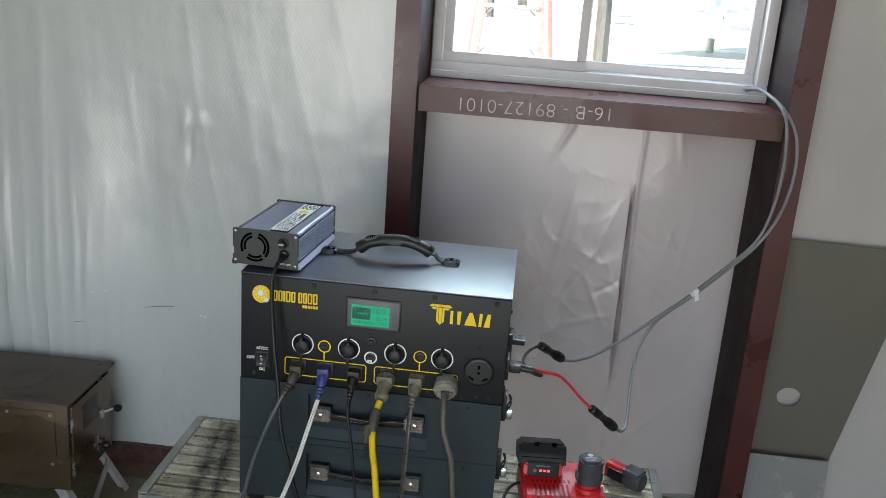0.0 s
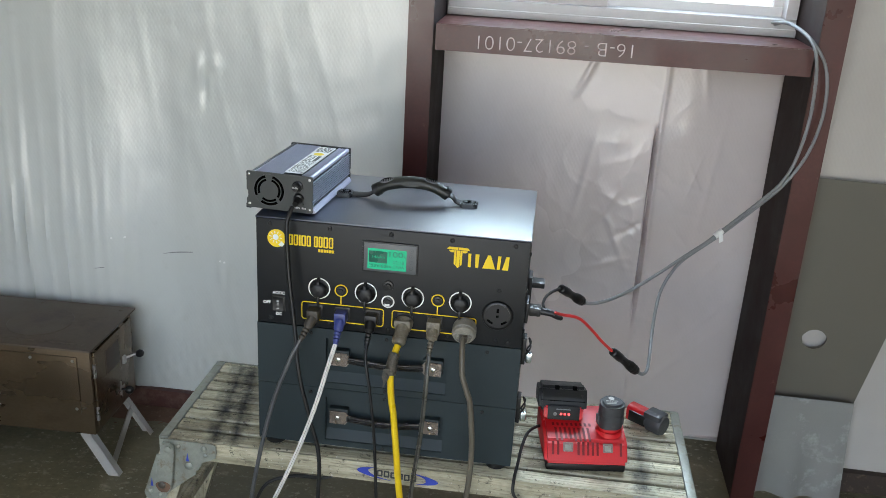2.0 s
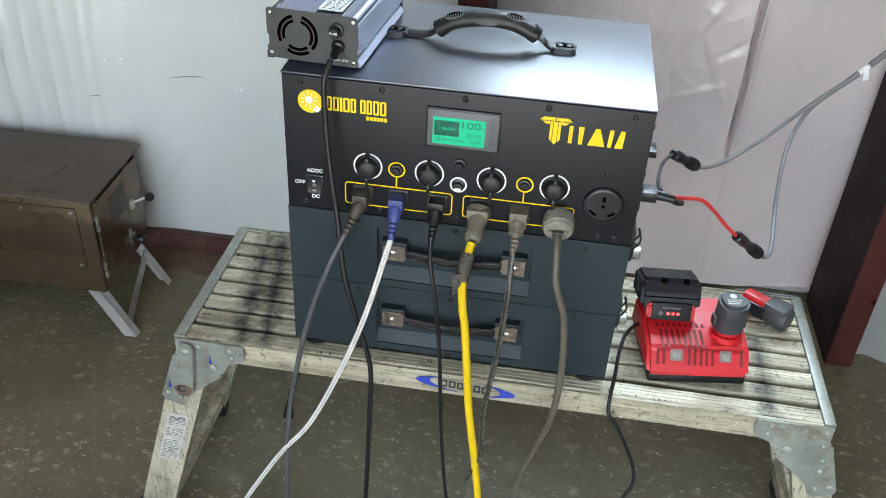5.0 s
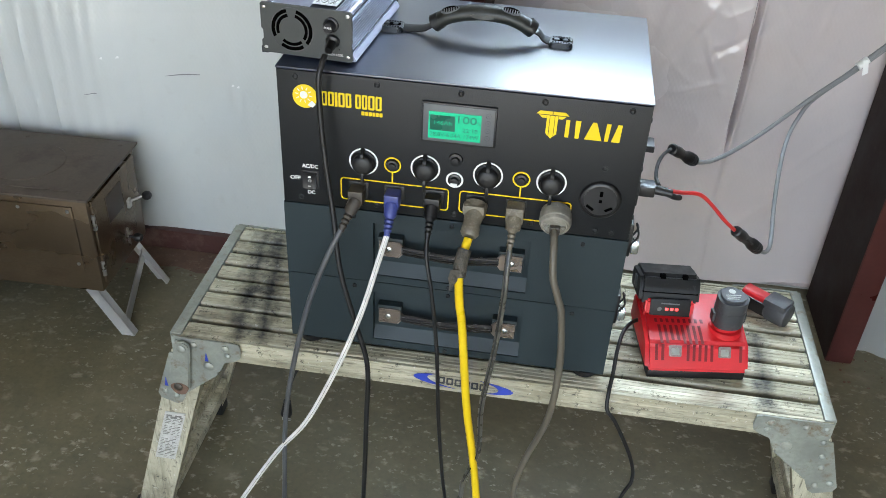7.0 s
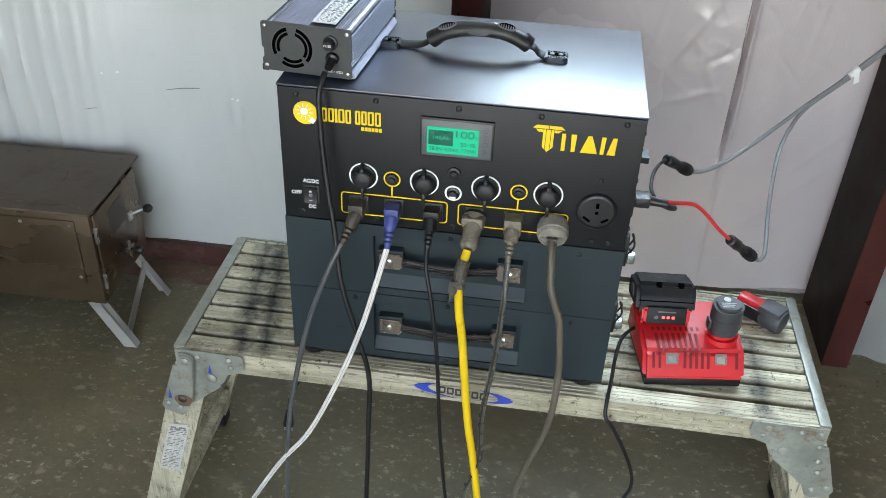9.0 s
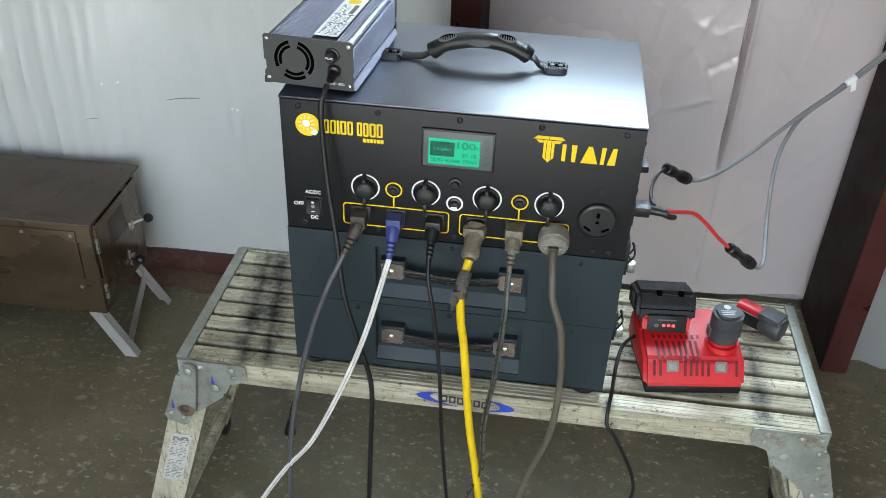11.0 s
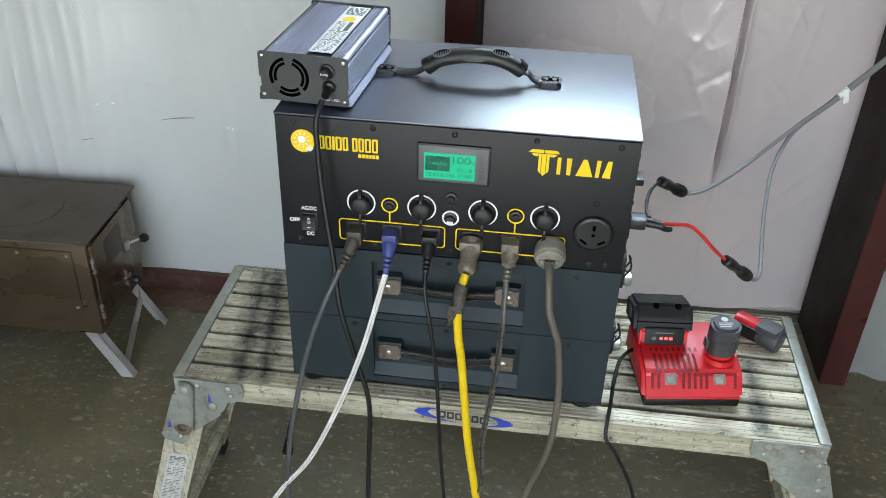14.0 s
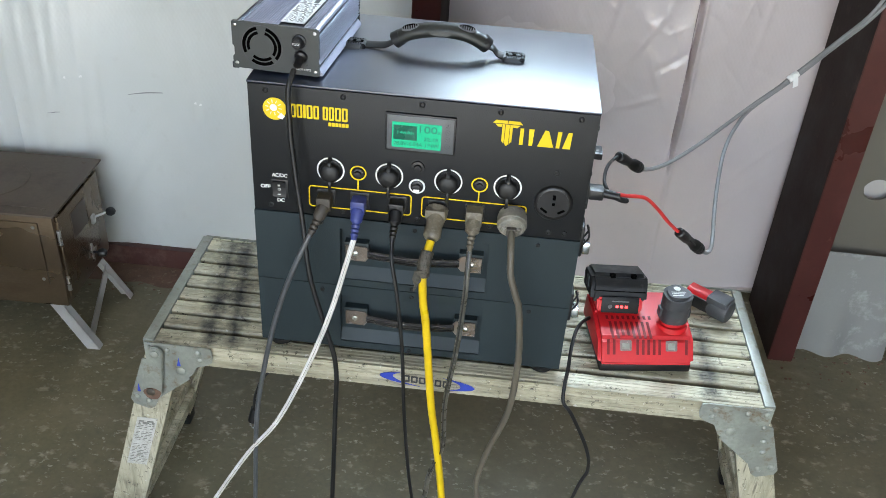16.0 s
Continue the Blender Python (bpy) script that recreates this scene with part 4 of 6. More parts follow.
for pts in ([(0.3755, 0), (0.3805, 0), (0.3805, 1), (0.3755, 1)], [(0.3885, 0), (0.3935, 0), (0.3945, 1), (0.3875, 1)], [(0.4005, 0), (0.4225, 0), (0.4140, 1), (0.4090, 1)], [(0.4255, 0), (0.4305, 0), (0.4320, 1), (0.4265, 1)], [(0.4345, 0), (0.4450, 0), (0.4460, 1), (0.4405, 1)]):
    part("model_bar", slab([(px, (pz - 0.5) * 0.0245) for px, pz in pts], 0.0005, on_front(0, 0.8855)), YELLOW_INK, ps, "plain yellow bar of the model mark")

# display
disp = part("display", box(0.192, 0.289, -0.004, 0.002, 0.8475, 0.9045, 0.0016), BLACK_PLASTIC, ps, "green backlit display")
part("bezel", box(0.1945, 0.2865, -0.0048, -0.003, 0.850, 0.902, 0.0008), SCREEN_FACE, disp)
part("screen", box(0.2015, 0.2695, -0.0052, -0.004, 0.8545, 0.8925), LCD_GREEN, disp, "lit green screen", smooth=False)
part("charge_block", slab(round_rect(0.2035, 0.236, 0.8665, 0.888, 0.001), 0.0003, on_front(0, 0, -0.0052)), LCD_DARK, disp)
lettering("readout", "146Ah", 0.0075, on_front(0.2205, 0.8772, -0.0055), LCD_GREEN, disp, 0.0001, 0.0225)
for txt, x, z, size, w in (("100", 0.2515, 0.8835, 0.0145, 0.0240), ("%", 0.2665, 0.8805, 0.006, 0.004), ("22:18", 0.2555, 0.8695, 0.0078, 0.0200), ("28.8V-6.04A", 0.2240, 0.8605, 0.0078, 0.0400), ("174W", 0.2575, 0.8605, 0.0078, 0.0190)):
    lettering("readout", txt, size, on_front(x, z, -0.0053), LCD_DARK, disp, 0.0001, w)
for k in range(4):
    z = 0.893 - 0.0105 * k
    bt = part("touch_button", ring((0.278, -0.0048, z), (0.278, -1, z), 0.0031, 0.0037, 0.0003, 20), GREY_PLASTIC, disp)
    part("arrow", slab([(-0.0014, -0.0010), (0, 0.0014), (0.0014, -0.0010), (0, -0.0003)], 0.0003, on_front(0.278, z, -0.0048) @ Matrix.Rotation((math.pi / 2, 0, math.pi, 0)[k], 4, "Z")), GREY_PLASTIC, bt)

# round covered sockets with white rings
for x in (0.115, 0.199, 0.283, 0.367):
    so = part("covered_socket", lathe((x, 0, 0.805), (x, -1, 0.805), [(0, 0.0178), (0.003, 0.0172), (0.004, 0.0155), (0.0035, 0.0140)], 32), BLACK_PLASTIC, ps)
    part("white_ring", ring((x, 0, 0.805), (x, -1, 0.805), 0.0178, 0.0200, 0.0006), WHITE_INK, so, "printed white ring")
    part("cap", lathe((x, -0.0035, 0.8035), (x, -1, 0.8035), [(0, 0.0146), (0.005, 0.0146), (0.008, 0.0125), (0.0095, 0.008), (0.010, 0.0)], 32), BLACK_RUBBER, so, "black rubber cap")
    part("strap", tube([(x, -0.0125, 0.816), (x, -0.0118, 0.821), (x, -0.004, 0.8265)], 0.0030, 8, 4, flat=0.5), BLACK_RUBBER, so)
    part("pull_tab", tube([(x + 0.0005, -0.0115, 0.7925), (x + 0.0005, -0.0125, 0.786), (x + 0.0005, -0.010, 0.7745)], 0.0024, 8, 4, flat=0.5), BLACK_RUBBER, so)
# breakers with yellow rings, tied to the yellow outlines
for x, x0, x1 in ((0.1545, 0.0825, 0.2325), (0.3275, 0.2465, 0.3975)):
    br = part("breaker_button", lathe((x, 0, 0.8045), (x, -1, 0.8045), [(0, 0.0085), (0.003, 0.0080), (0.0035, 0.005), (0.0065, 0.0045), (0.0068, 0)], 24), BLACK_PLASTIC, ps)
    part("yellow_ring", ring((x, 0, 0.8045), (x, -1, 0.8045), 0.0098, 0.0118, 0.0006), YELLOW_INK, br, "printed yellow ring")
    part("yellow_line", box(x - 0.0010, x + 0.0010, -0.0006, 0.001, 0.7768, 0.7928), YELLOW_INK, br, smooth=False)
    part("yellow_outline", frame_plate(x0, x1, 0.7425, 0.7775, 0.0055, 0.0017, 0.0006, on_front(0, 0)), YELLOW_INK, ps, "printed yellow outline")
part("push_button", lathe((0.239, 0, 0.8235), (0.239, -1, 0.8235), [(0, 0.0095), (0.0025, 0.0090), (0.003, 0.0055), (0.006, 0.0045), (0.0062, 0)], 24), BLACK_PLASTIC, ps)
fu = part("fuse_holder", lathe((0.239, 0, 0.7925), (0.239, -1, 0.7925), [(0, 0.0092), (0.002, 0.0090), (0.003, 0.0062), (0.008, 0.0058), (0.0085, 0)], 24), BLACK_PLASTIC, ps)
part("white_ring", ring((0.239, 0, 0.7925), (0.239, -1, 0.7925), 0.0092, 0.0118, 0.0006), WHITE_INK, fu, "printed white ring")
part("cap_mark", slab(round_rect(-0.0045, 0.0045, -0.0022, 0.0022, 0.0006), 0.0004, on_front(0.239, 0.7895, -0.0084)), WHITE_INK, fu)
# rocker switch
rs = part("rocker_switch", box(0.0280, 0.0525, -0.002, 0.003, 0.7525, 0.7820, 0.0008), BLACK_PLASTIC, ps)
rk = part("rocker", slab([(0.0, 0.755), (-0.0055, 0.7555), (-0.0030, 0.767), (-0.0055, 0.7795), (0.0, 0.780)], 0.0185, Matrix(((0, 0, 1, 0.031), (1, 0, 0, 0), (0, 1, 0, 0), (0, 0, 0, 1)))), BLACK_PLASTIC, rs)
for dz, w in ((0.0078, 0.0018), (0.0062, 0.0018), (-0.0075, 0.0022)):
    part("tick", box(0.0402 - w, 0.0402 + w, -0.0058 + abs(dz) * 0.05, -0.004, 0.767 + dz - 0.0004, 0.767 + dz + 0.0004), WHITE_INK, rk, smooth=False)
part("tick", ring((0.0402, -0.0029, 0.767), (0.0402, -1, 0.767), 0.0017, 0.0022, 0.0006, 16), WHITE_INK, rk)
lettering("switch_label", "AC/DC", 0.0078, on_front(0.0405, 0.7880), WHITE_INK, ps, 0.0003, 0.0225, bold=0.00025)
lettering("switch_label", "OFF", 0.0078, on_front(0.0192, 0.7680), WHITE_INK, ps, 0.0003, 0.0145, bold=0.00025)
lettering("switch_label", "DC", 0.0078, on_front(0.0410, 0.7470), WHITE_INK, ps, 0.0003, 0.0105, bold=0.00025)
# outlets
for x in (0.108, 0.1575, 0.212, 0.2705, 0.324, 0.378):
    ou = part("outlet", box(x - 0.014, x + 0.014, -0.0016, 0.002, 0.7465, 0.7735, 0.002), BLACK_PLASTIC, ps)
big = part("twist_outlet", lathe((0.4335, 0, 0.788), (0.4335, -1, 0.788), [(0, 0.0275), (0.004, 0.0270), (0.0055, 0.0255), (0.006, 0.0225), (0.005, 0.022), (0.005, 0)], 40), BLACK_PLASTIC, ps, "round black twist-lock outlet")
for a, sx, sz, dx, dz in ((0, 0.0022, 0.0040, 0.0, 0.0105), (0, 0.0022, 0.0022, 0.0, -0.0005), (-35, 0.0058, 0.0018, -0.0125, -0.0115), (32, 0.0055, 0.0018, 0.0120, -0.0115)):
    part("slot", slab(round_rect(-sx, sx, -sz, sz, 0.001), 0.0004, on_front(0.4335 + dx, 0.788 + dz, -0.005) @ Matrix.Rotation(radians(a), 4, "Z")), DEEP_BLACK, big)
screw(0.4330, 0.8345, ps)
screw(0.4330, 0.7385, ps)

# carrying handle on the lid
hd = part("carry_handle", tube([(0.183, 0.158, 0.9475), (0.205, 0.156, 0.9605), (0.245, 0.155, 0.9685), (0.285, 0.155, 0.9655), (0.316, 0.157, 0.9520)], 0.0108, 16, 10, flat=1.15), GRIP_RUBBER, ps, "black rubber carry handle")
for p, q in (((0.180, 0.158, 0.9450), (0.191, 0.157, 0.9530)), ((0.309, 0.157, 0.9565), (0.319, 0.158, 0.9490))):
    part("end_collar", rod(p, q, 0.0128, 0.0118, 16, bevel=0.001), BLACK_RUBBER, hd)
part("strap", tube([(0.128, 0.163, 0.9335), (0.150, 0.162, 0.9340), (0.168, 0.160, 0.9370), (0.184, 0.158, 0.9475)], 0.0026, 10, 6, flat=3.6), BLACK_RUBBER, hd)
part("strap", tube([(0.316, 0.157, 0.9510), (0.326, 0.158, 0.9470), (0.333, 0.159, 0.9390), (0.345, 0.161, 0.9340), (0.352, 0.162, 0.9335)], 0.0026, 10, 6, flat=3.4), BLACK_RUBBER, hd)
for x0, x1, s in ((0.103, 0.137, 1), (0.341, 0.374, -1)):
    an = part("anchor", slab(round_rect(x0, x1, 0.148, 0.176, 0.006), 0.0078, Matrix.Translation((0, 0, 0.930)), bevel=0.0012), ANCHOR_PLASTIC, hd, "satin black slotted strap anchor")
    for k in range(7):
        for y0 in (0.1505, 0.1695):
            part("slot", box(x0 + 0.0045 + k * 0.0037, x0 + 0.0063 + k * 0.0037, y0, y0 + 0.004, 0.9372, 0.9381), DEEP_BLACK, an, smooth=False)
    part("well", slab(round_rect(x0 + 0.004, x1 - 0.004, 0.1565, 0.1675, 0.004), 0.0008, Matrix.Translation((0, 0, 0.9373))), DEEP_BLACK, an)
    for dx in (0.0105, 0.0225):
        part("screw", lathe((x0 + dx, 0.162, 0.9380), (x0 + dx, 0.162, 2), [(0, 0.0038), (0.001, 0.0034), (0.0016, 0.0012)], 14), ANCHOR_PLASTIC, an)
for x, z, lean in ((0.2035, 0.9688, 16), (0.2860, 0.9745, -9)):
    m = Matrix.Translation((x, 0.1515, z)) @ Matrix.Rotation(radians(-lean), 4, "Y") @ Matrix.Rotation(radians(38), 4, "X")
    gi = part("grip_inset", slab([(0.0135 * math.cos(2 * math.pi * i / 28), 0.0058 * math.sin(2 * math.pi * i / 28)) for i in range(28)], 0.0022, m, bevel=0.0006), GRIP_GREY, hd, "pale grey oval grip inset")
    part("well", slab([(0.0112 * math.cos(2 * math.pi * i / 24), 0.0008 + 0.0042 * math.sin(2 * math.pi * i / 24)) for i in range(24)], 0.0004, m @ Matrix.Translation((0, 0, 0.0022))), DEEP_BLACK, gi)
    for k in range(6):
        part("grip_rib", slab([(-0.0092 + k * 0.0034, -0.0040), (-0.0074 + k * 0.0034, -0.0040), (-0.0078 + k * 0.0034, 0.0018), (-0.0088 + k * 0.0034, 0.0018)], 0.0012, m @ Matrix.Translation((0, 0, 0.0024))), GRIP_GREY, gi)
part("grip_badge", slab([(0.016 * math.cos(2 * math.pi * i / 28), 0.0038 * math.sin(2 * math.pi * i / 28)) for i in range(28)], 0.0012, Matrix.Translation((0.248, 0.1436, 0.9665)) @ Matrix.Rotation(radians(80), 4, "X"), bevel=0.0004), GRIP_RUBBER, hd)

# two identical battery packs under it
BH = 0.1215
bp = thing("battery_pack", "charcoal steel battery pack with a recessed carrying handle, in a stack", "battery pack", "stacked battery packs", at=(0, 0, 0.4845))
shell = bmesh.new()
box(0, SW, 0.012, SD, 0, BH - 0.001, 0.0012, bm=shell)
part("body", shell, GREY_POWDER, bp)
RX0, RX1, RZ0, RZ1 = 0.128, 0.350, 0.012, 0.102
face = bmesh.new()
rims = []
for y in (0.0, 0.0115):
    outer = [face.verts.new((x, y, z)) for x, z in ((0, 0), (SW, 0), (SW, BH - 0.001), (0, BH - 0.001))]
    inner = [face.verts.new((x, y, z)) for x, z in ((RX0, RZ0), (RX1, RZ0), (RX1, RZ1), (RX0, RZ1))]
    rims.append((outer, inner))
for i in range(4):
    j = (i + 1) % 4
    for outer, inner in rims:
        face.faces.new((outer[i], outer[j], inner[j], inner[i]))
    for k in (0, 1):
        face.faces.new((rims[0][k][i], rims[0][k][j], rims[1][k][j], rims[1][k][i]))
part("front_panel", face, GREY_POWDER, bp, smooth=False)
part("ledge", slab([(0.001, RZ0 + 0.001), (0.012, RZ0 + 0.001), (0.012, RZ0 + 0.019)], RX1 - RX0, Matrix(((0, 0, 1, RX0), (1, 0, 0, 0), (0, 1, 0, 0), (0, 0, 0, 1)))), GREY_POWDER, bp, "sloping lower edge of the recess")
hz = 0.0635
for x0, s in ((0.137, 1), (0.341, -1)):
    cl = part("handle_clip", slab([(x0, hz - 0.013), (x0 + s * 0.030, hz - 0.013), (x0 + s * 0.036, hz - 0.005), (x0 + s * 0.036, hz + 0.006), (x0 + s * 0.030, hz + 0.013), (x0, hz + 0.013)], 0.0035, on_front(0, 0, -0.0015), bevel=0.0008), HANDLE_STEEL, bp, "bright steel handle clip with a brown reflection in its colour")
    part("clip_seat", box(min(x0 - s * 0.002, x0 + s * 0.034), max(x0 - s * 0.002, x0 + s * 0.034), -0.0015, 0.012, hz - 0.010, hz + 0.017, 0.001), GREY_POWDER, bp)
    part("rivet", lathe((x0 + s * 0.015, -0.005, hz), (x0 + s * 0.015, -1, hz), [(0, 0.0045), (0.001, 0.0042), (0.0018, 0.002), (0.0019, 0)], 14), CHROME, cl)
hn = part("handle", tube([(0.170, -0.003, hz), (0.195, -0.005, hz - 0.001), (0.239, -0.007, hz - 0.003), (0.283, -0.005, hz - 0.001), (0.308, -0.003, hz)], 0.0072, 10, 6, flat=0.6), GLOSS_BLACK, bp, "black plastic strap handle")
for dz in (-0.0035, 0.0, 0.0035):
    part("bead", tube([(0.172, -0.0075, hz + dz), (0.195, -0.0095, hz - 0.001 + dz), (0.239, -0.0115, hz - 0.003 + dz), (0.283, -0.0095, hz - 0.001 + dz), (0.306, -0.0075, hz + dz)], 0.0011, 6, 6), GLOSS_BLACK, hn)
for x, z in ((0.10, 0.110), (0.239, 0.005), (0.42, 0.108), (0.239, 0.1115)):
    screw(x, z, bp, r=0.0036)
latch(SW, 0.045, 0.105, bp)
part("side_catch", box(-0.006, 0.001, 0.03, 0.055, 0.09, 0.112, 0.002), BLACK_PLASTIC, bp)
copy_thing(bp, pose(0, 0, 0.4845 + BH))
for x in (0.028, SW - 0.028):
    for y in (0.0185, SD - 0.03):
        part("foot", lathe((x, y, 0.001), (x, y, -1), [(0, 0.021), (0.0105, 0.019)], 20), BLACK_RUBBER, bp, "black rubber foot")

# ---------- the work platform ----------
PX0, PX1, PY0, PY1, PZ = -0.189, 0.818, -0.021, 0.285, 0.4745
wp = thing("work_platform", "folding aluminium work platform with worn, soot-smeared slats", "work platform")
n_slats, pitch = 8, (PY1 - PY0) / 8
sw = pitch - 0.0085
prof = [(0, -0.022), (0, -0.0035), (0.001, -0.001), (0.003, 0)]
for k in range(3):
    a = 0.004 + k * (sw - 0.008) / 3
    s = (sw - 0.008) / 3
    prof += [(a + s * 0.15, 0), (a + s * 0.22, -0.0006), (a + s * 0.78, -0.0006), (a + s * 0.85, 0)]
prof += [(sw - 0.0015, 0), (sw, -0.0015), (sw, -0.022)]
X_LAY = Matrix(((0, 0, 1, 0), (1, 0, 0, 0), (0, 1, 0, 0), (0, 0, 0, 1)))
for k in range(n_slats):
    y = PY0 + k * pitch + (0.001 if k == 0 else 0.003)
    part("slat", slab(prof[::-1], PX1 - PX0 - 0.033, Matrix.Translation((PX0 + 0.017, y, PZ - random.uniform(0, 0.0012))) @ X_LAY), BOARD_METAL, wp, smooth=False)
# added dark sheet that closes the slat gaps from below
part("slat_backing", box(PX0 + 0.02, PX1 - 0.02, PY0 + 0.006, PY1 - 0.006, PZ - 0.034, PZ - 0.0232), DUSTY_PLASTIC, wp, "dark sheet beneath the slats", smooth=False)
for y0, sgn in ((PY0 - 0.004, 1), (PY1 + 0.004, -1)):
    rail = [(0, 0.0), (0, -0.007), (0.0015, -0.009), (0.0015, -0.019), (0, -0.021), (0, -0.030), (0.0015, -0.032), (0.0015, -0.041), (0, -0.043), (0, -0.050), (0.020, -0.050), (0.020, -0.048), (0.005, -0.047), (0.005, 0.0)]
    pts = [(y0 + sgn * a, PZ - 0.0025 + z * 0.79) for a, z in rail]
    part("side_rail", slab(pts, PX1 - PX0 - 0.004, Matrix.Translation((PX0 + 0.002, 0, 0)) @ X_LAY), RAIL_METAL, wp, "grooved aluminium side rail", smooth=False)
for x0, x1 in ((PX0 - 0.002, PX0 + 0.016), (PX1 - 0.015, PX1 + 0.002)):
    part("end_cap", box(x0, x1, PY0 - 0.003, PY1 + 0.003, PZ - 0.040, PZ + 0.0012, 0.0015), GALV, wp, "bright metal end edging")

# printed maker's mark on the rail, as plain shapes
yr = PY0 - 0.0041
for a0, a1, grow in ((125, 262, 1), (-62, 72, -1)):
    rim_out, rim_in = [], []
    for i in range(25):
        u = i / 24
        a = radians(a0 + (a1 - a0) * u)
        fat = 0.30 * math.sin(math.pi * u) ** 0.8
        rim_out.append((0.077 * math.cos(a), 0.0128 * math.sin(a)))
        rim_in.append((0.077 * (1 - fat) * math.cos(a), 0.0128 * (1 - fat * 0.9) * math.sin(a)))
    part("maker_swoosh", slab(rim_out + rim_in[::-1], 0.0006, on_front(0.273, 0.4508, yr) @ Matrix.Rotation(radians(-3.5), 4, "Z")), BLUE_INK, wp, "plain blue crescent of a worn print")
for i in range(6):
    part("maker_bar", frame_plate(-0.0054, 0.0054, -0.0068, 0.0068, 0.002, 0.0029, 0.0006, on_front(0.2395 + i * 0.0128, 0.4530 - i * 0.0008, yr)), GREY_PLASTIC, wp, "plain dark bar of a worn print")


def leg_frame(side):
    """One folding end: two splayed rails, a tread and a rung; side -1 is the stove's end."""
    ex = PX0 if side < 0 else PX1

    def X(d):
        return ex + side * d

    slope = 0.29
    for yc, sgn in ((PY0 + 0.010, -1), (PY1 - 0.010, 1)):
        w, ztop = 0.060, PZ - 0.035
        # open channel whose web faces outwards
        b = bmesh.new()
        for u0, u1, d0, d1 in ((0, w, -0.013, -0.009), (0, 0.005, -0.009, 0.013), (w - 0.005, w, -0.009, 0.013), (0.018, 0.021, -0.0142, -0.0125), (0.038, 0.041, -0.0142, -0.0125)):
            vs = []
            for z in (0.012, ztop):
                off = (ztop - z) * slope + 0.004
                vs.append([b.verts.new((X(off - u), yc - sgn * d, z)) for u, d in ((u0, d0), (u1, d0), (u1, d1), (u0, d1))])
            for i in range(4):
                j = (i + 1) % 4
                b.faces.new((vs[0][i], vs[0][j], vs[1][j], vs[1][i]))
            b.faces.new(vs[0])
            b.faces.new(vs[1][::-1])
        rail = part("leg_rail", b, LEG_METAL, wp, "splayed aluminium leg rail", smooth=False)
        off = (ztop - 0.012) * slope + 0.004
        xa, xb = sorted((X(off + 0.006), X(off - w - 0.004)))
        part("rubber_foot", box(xa, xb, yc - 0.017, yc + 0.017, 0.0, 0.034, 0.004), BLACK_RUBBER, rail, "black rubber foot")
        if side < 0 and sgn < 0:
            lab = [(X((ztop - z) * slope + 0.004 - u), z) for u, z in ((0.012, 0.300), (0.048, 0.300), (0.048, 0.183), (0.012, 0.183))]
            part("safety_label", slab(lab[::-1], 0.0006, on_front(0, 0, yc - 0.0146)), LABEL_FOIL, rail, "torn worn foil label with faded print")
            rnd = random.Random(5)
            for k in range(27):
                z = 0.293 - k * 0.0039
                if k in (6, 13, 14):
                    continue
                high = 0.0032 if k < 2 else 0.0010
                u0 = 0.0145 + rnd.uniform(0, 0.002)
                while u0 < 0.043:
                    u1 = min(0.0445, u0 + rnd.uniform(0.003, 0.012))
                    part("print_line", slab([(X((ztop - q) * slope + 0.004 - u), q) for u, q in ((u0, z), (u0, z - high), (u1, z - high), (u1, z))], 0.0004, on_front(0, 0, yc - 0.0153)), LABEL_FADED, rail)
                    u0 = u1 + rnd.uniform(0.002, 0.006)
    for z, dz in ((0.255, 0.022), (0.10, 0.022)):
        off = (PZ - 0.035 - z) * slope + 0.004
        xa, xb = sorted((X(off - 0.002), X(off - 0.058)))
        tr = part("rung", box(xa, xb, PY0 + 0.016, PY1 - 0.016, z - dz, z, 0.002), RAIL_METAL, wp, "ribbed aluminium rung")
        for k in range(5):
            part("rib", box(xa + 0.005 + k * 0.0105, xa + 0.010 + k * 0.0105, PY0 + 0.018, PY1 - 0.018, z, z + 0.0016), RAIL_METAL, tr, smooth=False)


leg_frame(-1)
leg_frame(1)


def rivet(x, z, y, r, parent, mat=None):
    return part("rivet", lathe((x, y, z), (x, y - 1, z), [(0, r), (0.0015, r), (0.0032, r * 0.6), (0.0036, 0)], 14), mat or GALV, parent)


